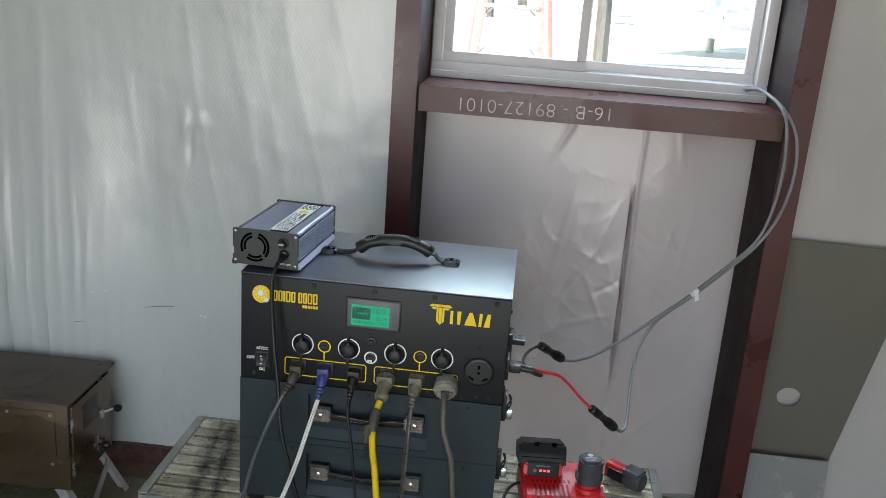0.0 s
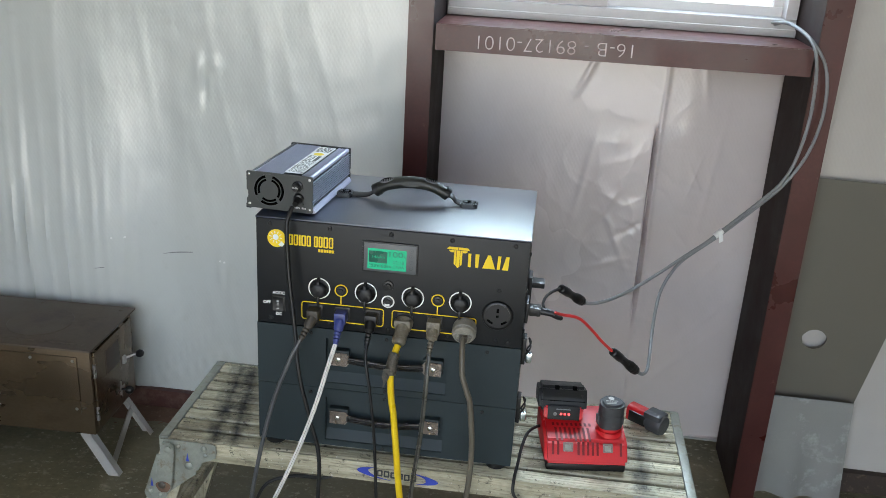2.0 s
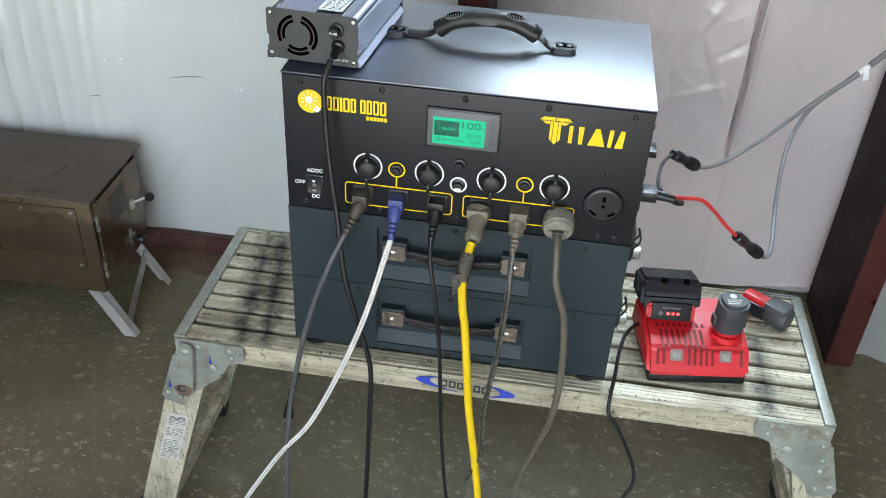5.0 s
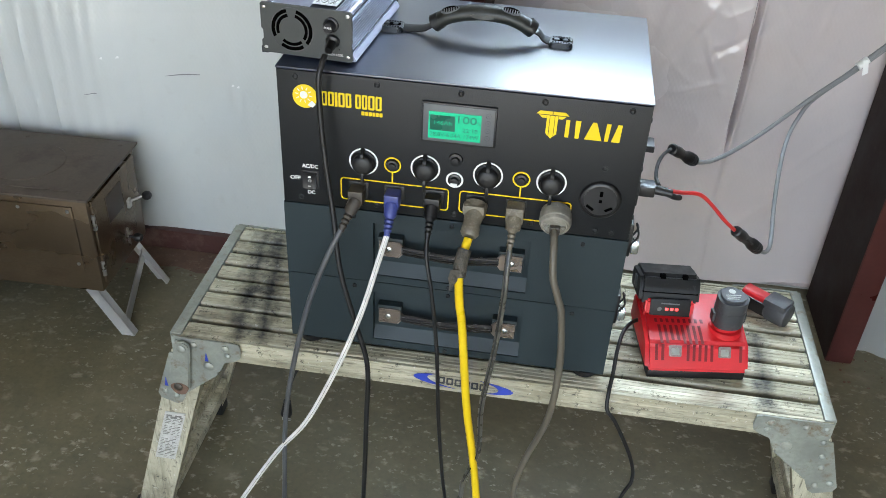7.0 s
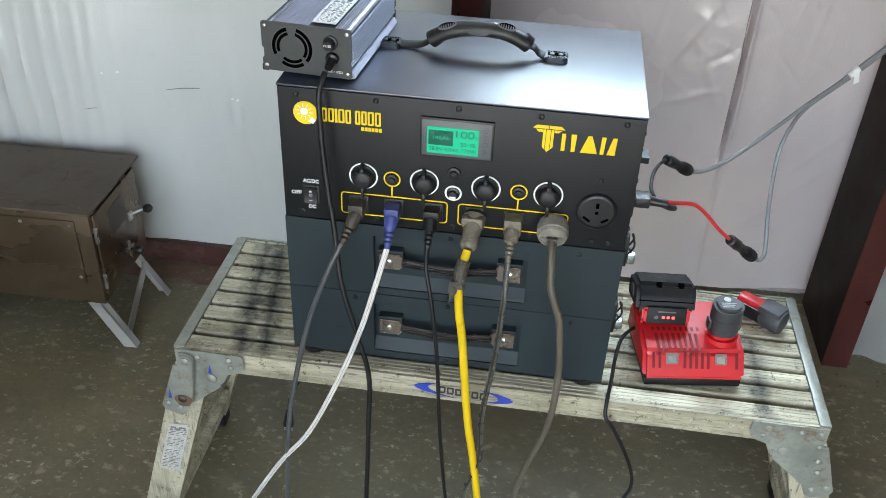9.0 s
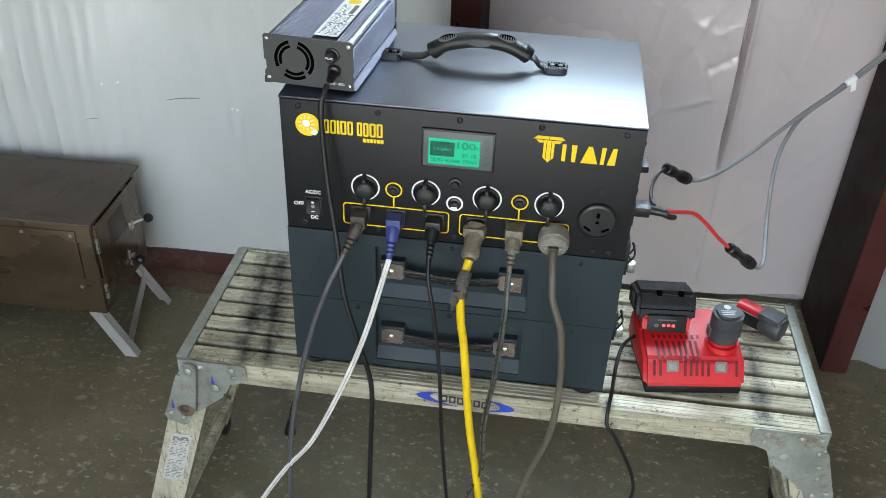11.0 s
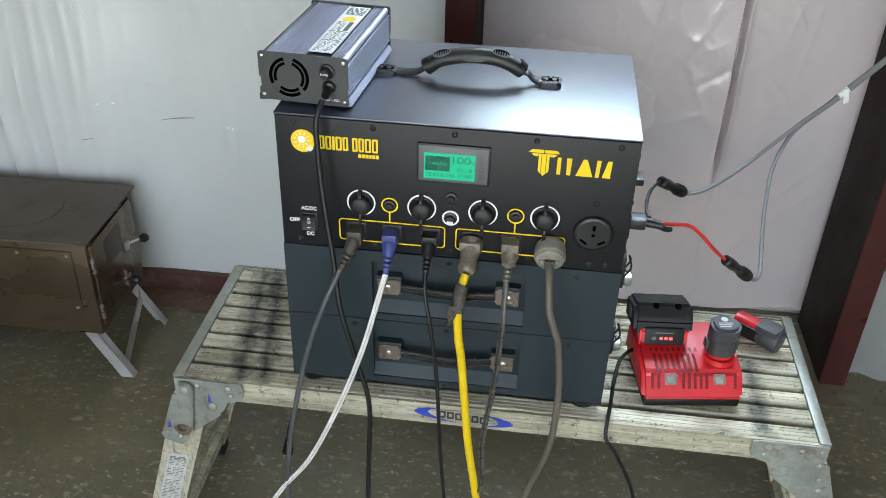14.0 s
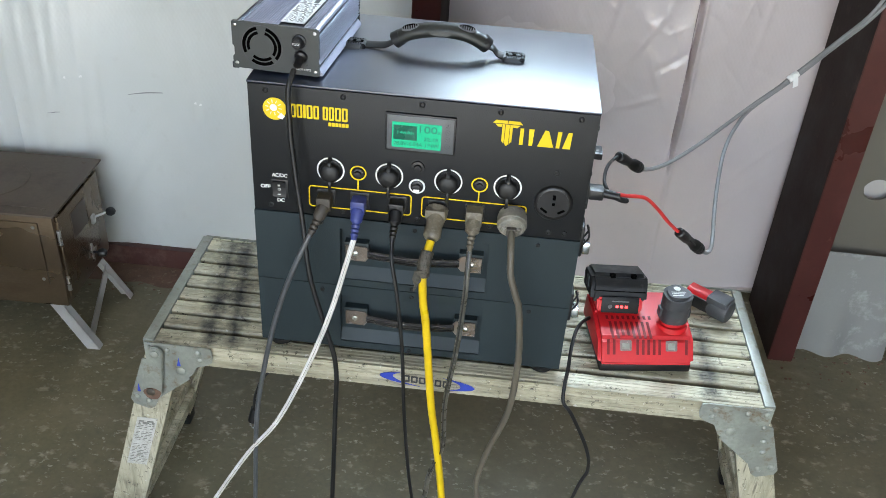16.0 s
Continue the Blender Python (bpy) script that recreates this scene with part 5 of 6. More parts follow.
def gusset(side, y, back):
    """The steel hinge plates of one corner; y is the plate's outer face."""
    cx = (PX0 + PX1) / 2
    m = Matrix.Translation((cx, 0, 0)) @ Matrix.Diagonal((-side, 1, 1, 1)) @ Matrix.Translation((-cx, 0, 0))
    up = [(-0.187, 0.474), (-0.187, 0.430), (-0.156, 0.430), (-0.150, 0.414), (-0.138, 0.404), (-0.124, 0.404), (-0.112, 0.414), (-0.104, 0.431), (-0.088, 0.437), (-0.078, 0.444), (-0.075, 0.456), (-0.077, 0.472), (-0.084, 0.474)]
    low = [(-0.196, 0.436), (-0.226, 0.345), (-0.222, 0.334), (-0.195, 0.325), (-0.186, 0.330), (-0.176, 0.352), (-0.118, 0.402), (-0.122, 0.412), (-0.150, 0.440)]
    dy = 0.0025

    def lay(pts, yy, d):
        b = slab(pts[::-1], d, on_front(0, 0, yy), bevel=0.0006)
        bmesh.ops.transform(b, matrix=m, verts=b.verts)
        return b

    g = part("hinge_plate", lay(low, y, dy), GALV, wp, "scuffed galvanised hinge plate")
    u = part("corner_plate", lay(up, y - dy, dy), GALV, wp, "scuffed galvanised corner plate")
    if back:
        return
    for x, z, r in ((-0.178, 0.464, 0.005), (-0.181, 0.437, 0.005), (-0.100, 0.462, 0.0065), (-0.097, 0.448, 0.0050), (-0.131, 0.421, 0.0085), (-0.150, 0.462, 0.0055)):
        q = m @ Vector((x, 0, z))
        rivet(q.x, z, y - 2 * dy, r, u)
    for x, z, r in ((-0.214, 0.351, 0.006), (-0.194, 0.344, 0.0055), (-0.188, 0.405, 0.0055), (-0.193, 0.382, 0.0055)):
        if side < 0 and z > 0.36:
            continue
        q = m @ Vector((x, 0, z))
        rivet(q.x, z, y - dy, r, g)
    if side < 0:
        arm = []
        for i in range(13):
            a = radians(-10 + 200 * i / 12)
            arm.append((-0.168 + 0.0135 * math.cos(a), 0.458 + 0.0135 * math.sin(a)))
        for i in range(13):
            a = radians(170 + 200 * i / 12)
            arm.append((-0.181 + 0.0165 * math.cos(a), 0.376 + 0.0165 * math.sin(a)))
        l = part("lock_arm", slab(arm, 0.005, on_front(0, 0, y - 2 * dy - 0.004), bevel=0.0015), GALV, wp, "pivoting galvanised lock arm")
        rivet(-0.168, 0.458, y - 2 * dy - 0.009, 0.0075, l)
        part("arm_pin", rod((-0.168, y, 0.458), (-0.168, y - 2 * dy - 0.005, 0.458), 0.006), GALV, l)
        rivet(-0.183, 0.376, y - 2 * dy - 0.009, 0.0075, l, DUSTY_PLASTIC)
        part("rust_patch", slab([(-0.181 + 0.0145 * math.cos(a) * (1 + 0.12 * math.sin(3 * a)), 0.372 + 0.0125 * math.sin(a)) for a in [2 * math.pi * i / 24 for i in range(24)]], 0.0004, on_front(0, 0, y - 2 * dy - 0.009)), RUST_DUST, l, "rusty worn patch")
        for x, z in ((-0.133, 0.440), (-0.209, 0.372)):
            part("arrow_mark", slab([(x - 0.003, z - 0.009), (x + 0.003, z - 0.009), (x + 0.0005, z + 0.010)], 0.0005, on_front(0, 0, y - (2 * dy if x > -0.15 else dy))), BLUE_INK, wp, "small blue arrow")


gusset(-1, PY0 - 0.005, False)
gusset(1, PY0 - 0.005, False)
gusset(-1, PY1 + 0.0105, True)
gusset(1, PY1 + 0.0105, True)

# ---------- the small stove ----------
st = thing("camp_stove", "small heat-tinted steel box stove on splayed legs", "stove", at=(-0.605, 0.4775, -0.0458), turn=1.5)
st.scale = (1.032, 1.032, 1.032)
L, D, H0, H1 = 0.74, 0.246, 0.148, 0.392
FZ = 0.0444     # the floor in the stove's own measure
part("body", box(-L, 0, 0.006, D, H0, H1 - 0.006, 0.003), STOVE_STEEL, st)
tp = part("top_plate", box(-L - 0.01, 0.010, -0.006, D + 0.012, H1 - 0.006, H1, 0.002), STOVE_TOP, st, "scorched steel top plate")
part("cook_disc", lathe((-0.185, 0.125, H1), (-0.185, 0.125, 9), [(0, 0.082), (0.0016, 0.080), (0.0018, 0.0)], 40), STOVE_TOP, tp, "round cook plate")
part("top_rib", box(-0.28, -0.035, 0.022, 0.0235, H1, H1 + 0.0015), STOVE_TOP, tp, smooth=False)
for x in (-0.02, -0.24, -0.42, -0.62):
    for y in (0.02, D - 0.012):
        part("rivet", lathe((x, y, H1), (x, y, 9), [(0, 0.005), (0.0012, 0.0045), (0.0016, 0.0)], 10), STOVE_TOP, tp)
sp = part("side_plate", box(-0.268, -0.032, 0.0015, 0.006, 0.205, 0.366, 0.001), STOVE_STEEL, st, "riveted brown-tinted side plate")
for x, z in ((-0.258, 0.358), (-0.15, 0.356), (-0.042, 0.356), (-0.263, 0.347), (-0.245, 0.245), (-0.26, 0.266), (-0.246, 0.213), (-0.042, 0.222)):
    part("rivet", lathe((x, 0.0015, z), (x, -1, z), [(0, 0.0042), (0.0016, 0.0038), (0.0022, 0)], 10), STAINLESS, sp)
dr = part("door", box(0.0, 0.006, 0.018, D - 0.012, 0.166, 0.374, 0.002), STOVE_STEEL, st, "closed steel fire door")
part("door_window", box(0.006, 0.0075, 0.075, 0.150, 0.285, 0.350, 0.0004), STOVE_TOP, dr, "clouded glass pane")
for z in (0.325, 0.205):
    part("hinge", rod((0.005, 0.016, z - 0.018), (0.005, 0.016, z + 0.018), 0.0045, seg=10), STAINLESS, dr)
kn = part("latch_handle", rod((0.004, 0.175, 0.280), (0.036, 0.196, 0.288), 0.0035, seg=10), STAINLESS, dr)
part("knob", lathe((0.032, 0.193, 0.287), (0.070, 0.208, 0.292), [(0, 0.005), (0.003, 0.0085), (0.010, 0.0112), (0.018, 0.0085), (0.0215, 0.003), (0.022, 0)], 18), BLACK_PLASTIC, kn, "black ball knob")
part("latch_hook", box(-0.002, 0.012, 0.165, 0.180, 0.268, 0.290, 0.002), STAINLESS, dr)
dm = part("damper", slab([(-0.004, -0.024), (0.004, -0.024), (0.004, -0.004), (0.02, -0.004), (0.02, 0.004), (0.004, 0.004), (0.004, 0.024), (-0.004, 0.024), (-0.004, 0.004), (-0.02, 0.004), (-0.02, -0.004), (-0.004, -0.004)], 0.003, Matrix(((0, 0, 1, 0.006), (1, 0, 0, 0.145), (0, 1, 0, 0.205), (0, 0, 0, 1)))), STAINLESS, dr, "cross-shaped draught damper")
part("knob", lathe((0.008, 0.145, 0.205), (9, 0.145, 0.205), [(0, 0.003), (0.012, 0.003), (0.014, 0.0085), (0.022, 0.0110), (0.030, 0.0085), (0.034, 0)], 18), BLACK_PLASTIC, dm, "black ball knob")
for x, sx in ((-0.03, 1), (-L + 0.03, -1)):
    for y, sy in ((0.018, -1), (D - 0.02, 1)):
        foot = Vector((x + sx * 0.077, -0.011 if sy < 0 else 0.202, FZ))
        top = Vector((x - sx * 0.015, y, H0 + 0.012))
        b = bmesh.new()
        for du, dv in (((-0.015, 0.015), (-0.002, 0.001)), ((0.012, 0.015), (-0.002, 0.018))):
            vs = [[b.verts.new(p + Vector((u, -sy * v, 0))) for u, v in ((du[0], dv[0]), (du[1], dv[0]), (du[1], dv[1]), (du[0], dv[1]))] for p in (foot, top)]
            for i in range(4):
                j = (i + 1) % 4
                b.faces.new((vs[0][i], vs[0][j], vs[1][j], vs[1][i]))
            b.faces.new(vs[0])
            b.faces.new(vs[1])
        part("leg", b, LEG_STEEL, st, "bent bare steel leg", smooth=False)
    p, q = Vector((x + sx * 0.070, 0.012, FZ + 0.030)), Vector((x + sx * 0.030, D - 0.03, 0.112))
    br = bmesh.new()
    w, v = Vector((0, -0.006, 0.013)), Vector((0.0015, 0, 0))
    vs = [[br.verts.new(e + a * w + c * v) for a, c in ((-1, -1), (1, -1), (1, 1), (-1, 1))] for e in (p, q)]
    for k in range(4):
        br.faces.new((vs[0][k], vs[0][(k + 1) % 4], vs[1][(k + 1) % 4], vs[1][k]))
    br.faces.new(vs[0])
    br.faces.new(vs[1])
    part("leg_brace", br, LEG_STEEL, st, "flat bare steel brace", smooth=False)
tk = part("water_tank", box(-0.56, -0.262, -0.125, 0.004, 0.168, 0.362, 0.003), TANK_STEEL, st, "folded steel water tank")
for k in range(8):
    part("rack_bar", rod((-0.545 + k * 0.038, -0.115, 0.377), (-0.545 + k * 0.038, 0.0, 0.377), 0.0025, seg=8), CHROME, tk)
for y in (-0.115, -0.06, 0.0):
    part("rack_bar", rod((-0.555, y, 0.373), (-0.27, y, 0.373), 0.0028, seg=8), CHROME, tk)
for x in (-0.55, -0.272):
    part("rack_post", rod((x, -0.112, 0.35), (x, -0.112, 0.375), 0.0028, seg=8), CHROME, tk)
tap = part("tap", lathe((-0.335, -0.125, 0.205), (-0.335, -1, 0.205), [(0, 0.012), (0.004, 0.012), (0.005, 0.0065), (0.03, 0.0065), (0.034, 0.003)], 14), BRASS, tk, "small brass tap")
part("spout", tube([(-0.335, -0.150, 0.205), (-0.336, -0.160, 0.190), (-0.338, -0.160, 0.170)], 0.0055, 10, 5), BRASS, tap)
part("tap_lever", box(-0.385, -0.33, -0.150, -0.142, 0.212, 0.219, 0.002), RED_PLASTIC, tap, "red tap lever")

# ---------- rusty strip of floor ----------
rs_b = bmesh.new()
n = 60
lo = [rs_b.verts.new((-1.6 + 1.75 * i / n, 0.735 + 0.03 * noise.noise((i * 0.35, 1.0, 0)) + 0.012 * noise.noise((i * 1.3, 4.0, 0)), 0.0012)) for i in range(n + 1)]
hi = [rs_b.verts.new((-1.6 + 1.75 * i / n, 0.816, 0.004)) for i in range(n + 1)]
for i in range(n):
    rs_b.faces.new((lo[i], lo[i + 1], hi[i + 1], hi[i]))
tagged(part("rust_stain", rs_b, RUST_DUST), "rusty dirt lying along the wall's foot", "dirt", kind="stuff")

# ---------- dust along the wall's foot ----------
dust = bmesh.new()
for k in range(350):
    rnd = random.Random(900 + k)
    x = rnd.choice((rnd.uniform(-1.2, 0.1), rnd.uniform(1.08, 1.7), rnd.uniform(-0.6, 0.0)))
    y = 0.80 - abs(rnd.gauss(0, 0.05)) if x < 0.5 else 0.78 - abs(rnd.gauss(0, 0.09))
    r = rnd.uniform(0.001, 0.004)
    bmesh.ops.create_icosphere(dust, subdivisions=1, radius=r, matrix=Matrix.Translation((x, y, r * 0.4)) @ Matrix.Diagonal((rnd.uniform(0.7, 1.8), 1, 0.6, 1)))
tagged(part("floor_debris", dust, RUST_DUST, smooth=False), "rusty crumbs and dirt swept along the wall's foot", "dirt", kind="stuff")

# ---------- the battery charger on the lid ----------
ch = thing("battery_charger", "finned dark alloy battery charger with a fan grille and label", "charger", at=(-0.0245, 0.032, 0.93), turn=-4.5)
CW, CL, CH0, CH1 = 0.120, 0.222, 0.006, 0.069
part("housing", box(0.002, CW - 0.002, 0.003, CL - 0.003, CH0, CH1 - 0.003, 0.002), DARK_ALLOY, ch)
fin_x = [0.0115 + k * 0.0034 for k in range(15)] + [0.0975 + k * 0.0034 for k in range(5)]
first = None
for k, x in enumerate(fin_x):
    if first is None:
        first = part("top_fin", box(0, 0.0013, 0.003, CL - 0.003, CH1 - 0.0032, CH1 - 0.0005), BRIGHT_FIN, ch, smooth=False)
        f = first
    else:
        f = new("top_fin", first.data)
        f.parent = ch
    f.location = (x, 0, 0)
first = None
for k in range(10):
    if first is None:
        first = part("side_fin", box(CW - 0.0025, CW + 0.0005, 0.003, CL - 0.003, 0, 0.0013), BRIGHT_FIN, ch, smooth=False)
        f = first
    else:
        f = new("side_fin", first.data)
        f.parent = ch
    f.location = (0, 0, 0.020 + k * 0.0042)
part("corner_rail", rod((CW - 0.006, 0.003, CH1 - 0.004), (CW - 0.006, CL - 0.003, CH1 - 0.004), 0.0045, seg=12), BRIGHT_FIN, ch)
part("corner_rail", rod((0.006, 0.003, CH1 - 0.005), (0.006, CL - 0.003, CH1 - 0.005), 0.0045, seg=12), DARK_ALLOY, ch)
part("mount_rail", slab([(CW - 0.004, 0.003), (CW + 0.004, 0.004), (CW + 0.004, 0.007), (CW, 0.013), (CW - 0.004, 0.013)], CL - 0.01, Matrix.Translation((0, CL - 0.005, 0)) @ Matrix.Rotation(radians(90), 4, "X")), BRIGHT_FIN, ch, "bright slotted mounting rail", smooth=False)
part("mount_rail", box(-0.005, 0.004, 0.006, CL - 0.006, 0.0, 0.009, 0.001), DARK_ALLOY, ch)
lb = part("label", box(0.062, 0.094, 0.022, CL - 0.012, CH1 - 0.001, CH1 + 0.0004), WHITE_INK, ch, "white printed label with a yellow sun", smooth=False)
rnd = random.Random(11)
fine = bmesh.new()
for k in range(44):
    y = 0.026 + k * 0.0041
    if 0.142 < y < 0.170:
        continue
    high = 0.0022 if y > 0.17 else 0.0012
    x = 0.0645 + rnd.uniform(0, 0.002)
    stop = 0.0925 if (y > 0.17 or y < 0.10) else 0.080
    while x < stop - 0.002:
        x2 = min(stop, x + rnd.uniform(0.002, 0.007))
        box(x, x2, y, y + high, CH1 + 0.0004, CH1 + 0.0007, bm=fine)
        x = x2 + rnd.uniform(0.0012, 0.004)
tagged(part("fine_print", fine, LABEL_INK, lb, "rows of tiny unreadable print", smooth=False), kind="stuff")
for y in (0.066, 0.1015, 0.174):
    part("rule", box(0.063, 0.093, y, y + 0.0006, CH1 + 0.0004, CH1 + 0.0007), LABEL_INK, lb, smooth=False)
part("name_bar", box(0.0825, 0.0890, 0.106, 0.142, CH1 + 0.0004, CH1 + 0.0007), LABEL_INK, lb, "plain bar of the maker's mark", smooth=False)
part("sun_emblem", lathe((0.078, 0.155, CH1 + 0.0004), (0.078, 0.155, 9), [(0, 0.0095), (0.0004, 0.0095)], 24), YELLOW_INK, lb, "round yellow emblem")
for y0, y1, nm in ((0, 0.0035, "front_plate"), (CL - 0.0035, CL, "rear_plate")):
    pl = part(nm, slab([(-0.001, 0.006), (-0.001, 0.020), (0.0015, 0.023), (0.0015, 0.034), (-0.001, 0.037), (-0.001, 0.0685), (0.001, 0.0705), (CW - 0.001, 0.0705), (CW + 0.001, 0.0685), (CW + 0.001, 0.030), (CW - 0.0005, 0.026), (CW + 0.001, 0.020), (CW + 0.001, 0.006), (CW - 0.001, 0.004), (0.001, 0.004)][::-1], 0.0035, on_front(0, 0, y1), bevel=0.0006), FACE_PLATE, ch, "dark painted end plate")
    for x in (0.0045, CW - 0.0045):
        for z in (0.011, 0.065):
            if nm == "front_plate":
                part("screw", lathe((x, y0, z), (x, -1, z), [(0, 0.0026), (0.001, 0.0024), (0.0017, 0)], 10), STAINLESS, pl)
    if nm == "front_plate":
        gx, gz = 0.041, 0.0385
        for a0, a1, r0, r1 in ((20, 75, 0.0230, 0.0275), (20, 75, 0.0172, 0.0212), (105, 165, 0.0230, 0.0275), (105, 165, 0.0172, 0.0212), (165, 205, 0.0230, 0.0275), (165, 200, 0.0172, 0.0212), (235, 305, 0.0230, 0.0275), (230, 310, 0.0172, 0.0212), (320, 380, 0.0230, 0.0275), (325, 380, 0.0172, 0.0212)):
            pts = [(gx + r1 * math.cos(radians(a0 + (a1 - a0) * i / 8)), gz + r1 * math.sin(radians(a0 + (a1 - a0) * i / 8))) for i in range(9)]
            pts += [(gx + r0 * math.cos(radians(a1 - (a1 - a0) * i / 8)), gz + r0 * math.sin(radians(a1 - (a1 - a0) * i / 8))) for i in range(9)]
            part("fan_slot", slab(pts, 0.0004, on_front(0, 0, 0.0)), DEEP_BLACK, pl, "black fan slot")
        part("fan_rim", ring((gx, 0.0, gz), (gx, -1, gz), 0.0283, 0.0292, 0.0006), GREY_PLASTIC, pl)
        fz = part("fuse_holder", lathe((0.094, 0, 0.052), (0.094, -1, 0.052), [(0, 0.0098), (0.003, 0.0098), (0.004, 0.0075), (0.013, 0.0070), (0.014, 0.006), (0.014, 0)], 24), BLACK_PLASTIC, pl)
        lettering("cap_label", "FUSE", 0.0042, on_front(0.094, 0.0525, -0.0141), WHITE_INK, fz, 0.0002, 0.0098)
        part("strain_relief", lathe((0.096, 0, 0.032), (0.090, -1, -0.35), [(0, 0.0090), (0.004, 0.0090), (0.006, 0.0062), (0.020, 0.0052)], 20), BLACK_PLASTIC, pl)
        lettering("lamp_label", "LED1 LED2", 0.0042, on_front(0.099, 0.0125, -0.0001), WHITE_INK, pl, 0.0002, 0.020)
        for x in (0.091, 0.1035):
            part("status_lamp", lathe((x, 0, 0.0195), (x, -1, 0.0195), [(0, 0.0016), (0.0012, 0.0012), (0.0015, 0)], 10), GREY_PLASTIC, pl)

# ---------- cords from the outlets ----------


def cord(name, label, points, r, material, seg=10, flat=1.0, steps=8):
    t = thing(name, label, "power cord")
    part("cable", tube(points, r, seg, steps, flat=flat), material, t)
    return t


def plug(parent, x, z, q, material, w=0.021, h=0.022, d=0.024, label="", neck=0.0062):
    """A moulded plug on the outlet at x, z whose neck runs to q."""
    b = box(x - w / 2, x + w / 2, -d, -0.0016, z - h / 2, z + h / 2, 0.003)
    pl = part("plug", b, material, parent, label)
    s = Vector((x, -d + 0.005, z - h * 0.2))
    e = Vector(q)
    n = (e - s).length
    part("strain_relief", lathe(s, e, [(0, w * 0.46), (n * 0.35, w * 0.42)] + [v for k in range(4) for v in ((n * (0.40 + k * 0.14), neck + 0.0010 - k * 0.0004), (n * (0.47 + k * 0.14), neck - 0.0012 - k * 0.0003))] + [(n, neck * 0.7)], 14), material, pl)
    return pl


floor_z = 0.008
c1 = cord("grey_cord", "dusty grey cord plugged in and hanging to the floor", [(0.095, -0.052, 0.727), (0.075, -0.064, 0.680), (0.049, -0.070, 0.603), (0.023, -0.070, 0.492), (0.003, -0.070, 0.371), (-0.010, -0.070, 0.181), (-0.02, -0.085, 0.04), (-0.03, -0.16, floor_z), (-0.06, -0.5, floor_z), (-0.05, -1.1, floor_z)], 0.0039, GREY_CORD)
plug(c1, 0.108, 0.759, (0.094, -0.053, 0.724), DUSTY_PLASTIC, label="dusty brown moulded plug")
c2 = cord("white_cord", "white twin-core cord with a blue plug hanging to the floor", [(0.158, -0.050, 0.727), (0.149, -0.066, 0.690), (0.127, -0.078, 0.606), (0.092, -0.080, 0.504), (0.039, -0.076, 0.378), (-0.016, -0.070, 0.290), (-0.083, -0.070, 0.165), (-0.15, -0.10, 0.04), (-0.20, -0.18, floor_z), (-0.34, -0.6, floor_z), (-0.5, -1.1, floor_z)], 0.0039, WHITE_CORD, 12, 0.7)
part("core_groove", tube([(0.158, -0.0528, 0.727), (0.149, -0.0688, 0.690), (0.127, -0.0808, 0.606), (0.092, -0.0828, 0.504), (0.039, -0.0788, 0.378), (-0.016, -0.0728, 0.290), (-0.083, -0.0728, 0.165)], 0.00035, 6, 8), ROUND_PLUG, c2, "dark line between the cores")
plug(c2, 0.1575, 0.759, (0.1575, -0.052, 0.724), BLUE_PLASTIC, label="scuffed blue moulded plug")
c3 = cord("thin_black_cord", "thin black cord plugged in and hanging to the floor", [(0.2115, -0.045, 0.727), (0.214, -0.060, 0.700), (0.224, -0.070, 0.651), (0.235, -0.070, 0.551), (0.243, -0.070, 0.417), (0.254, -0.070, 0.294), (0.262, -0.072, 0.235), (0.285, -0.08, 0.08), (0.31, -0.12, floor_z), (0.42, -0.3, floor_z), (0.40, -0.9, floor_z)], 0.0029, BLACK_RUBBER)
plug(c3, 0.212, 0.760, (0.2115, -0.046, 0.723), BLACK_PLASTIC, 0.022, 0.020, 0.020, neck=0.0056)
c4 = cord("yellow_cord", "thick yellow extension cord with a taped end hanging to the floor", [(0.2668, -0.045, 0.732), (0.2625, -0.060, 0.715), (0.260, -0.070, 0.690), (0.263, -0.070, 0.640), (0.269, -0.070, 0.599), (0.284, -0.070, 0.449), (0.298, -0.070, 0.355), (0.311, -0.070, 0.253), (0.33, -0.08, 0.08), (0.35, -0.14, floor_z), (0.44, -0.5, floor_z), (0.36, -1.1, floor_z)], 0.0060, YELLOW_CORD, 14)
yp = part("plug", lathe((0.271, -0.0016, 0.760), (0.266, -0.052, 0.728), [(0, 0.0155), (0.012, 0.0155), (0.020, 0.0130), (0.030, 0.0118), (0.038, 0.0125), (0.044, 0.0128), (0.048, 0.0105), (0.050, 0.0085)], 18), GRIME_CLEAR, c4, "grimy clear moulded plug")
part("plug_wing", box(0.254, 0.284, -0.022, -0.008, 0.752, 0.768, 0.004), GRIME_CLEAR, c4)
part("tape_wrap", tube([(0.2640, -0.055, 0.721), (0.2622, -0.061, 0.713), (0.2606, -0.067, 0.702), (0.2600, -0.070, 0.688)], 0.0094, 12, 5), TAPE_GREY, c4, "wrinkled dusty tape")
part("tape_tail", slab([(-0.003, 0.004), (0.008, 0.006), (0.007, -0.012), (0.002, -0.022), (-0.004, -0.034), (-0.003, -0.020), (-0.006, -0.010)], 0.0008, on_front(0.2520, 0.697, -0.078)), TAPE_GREY, c4, "loose tape end")
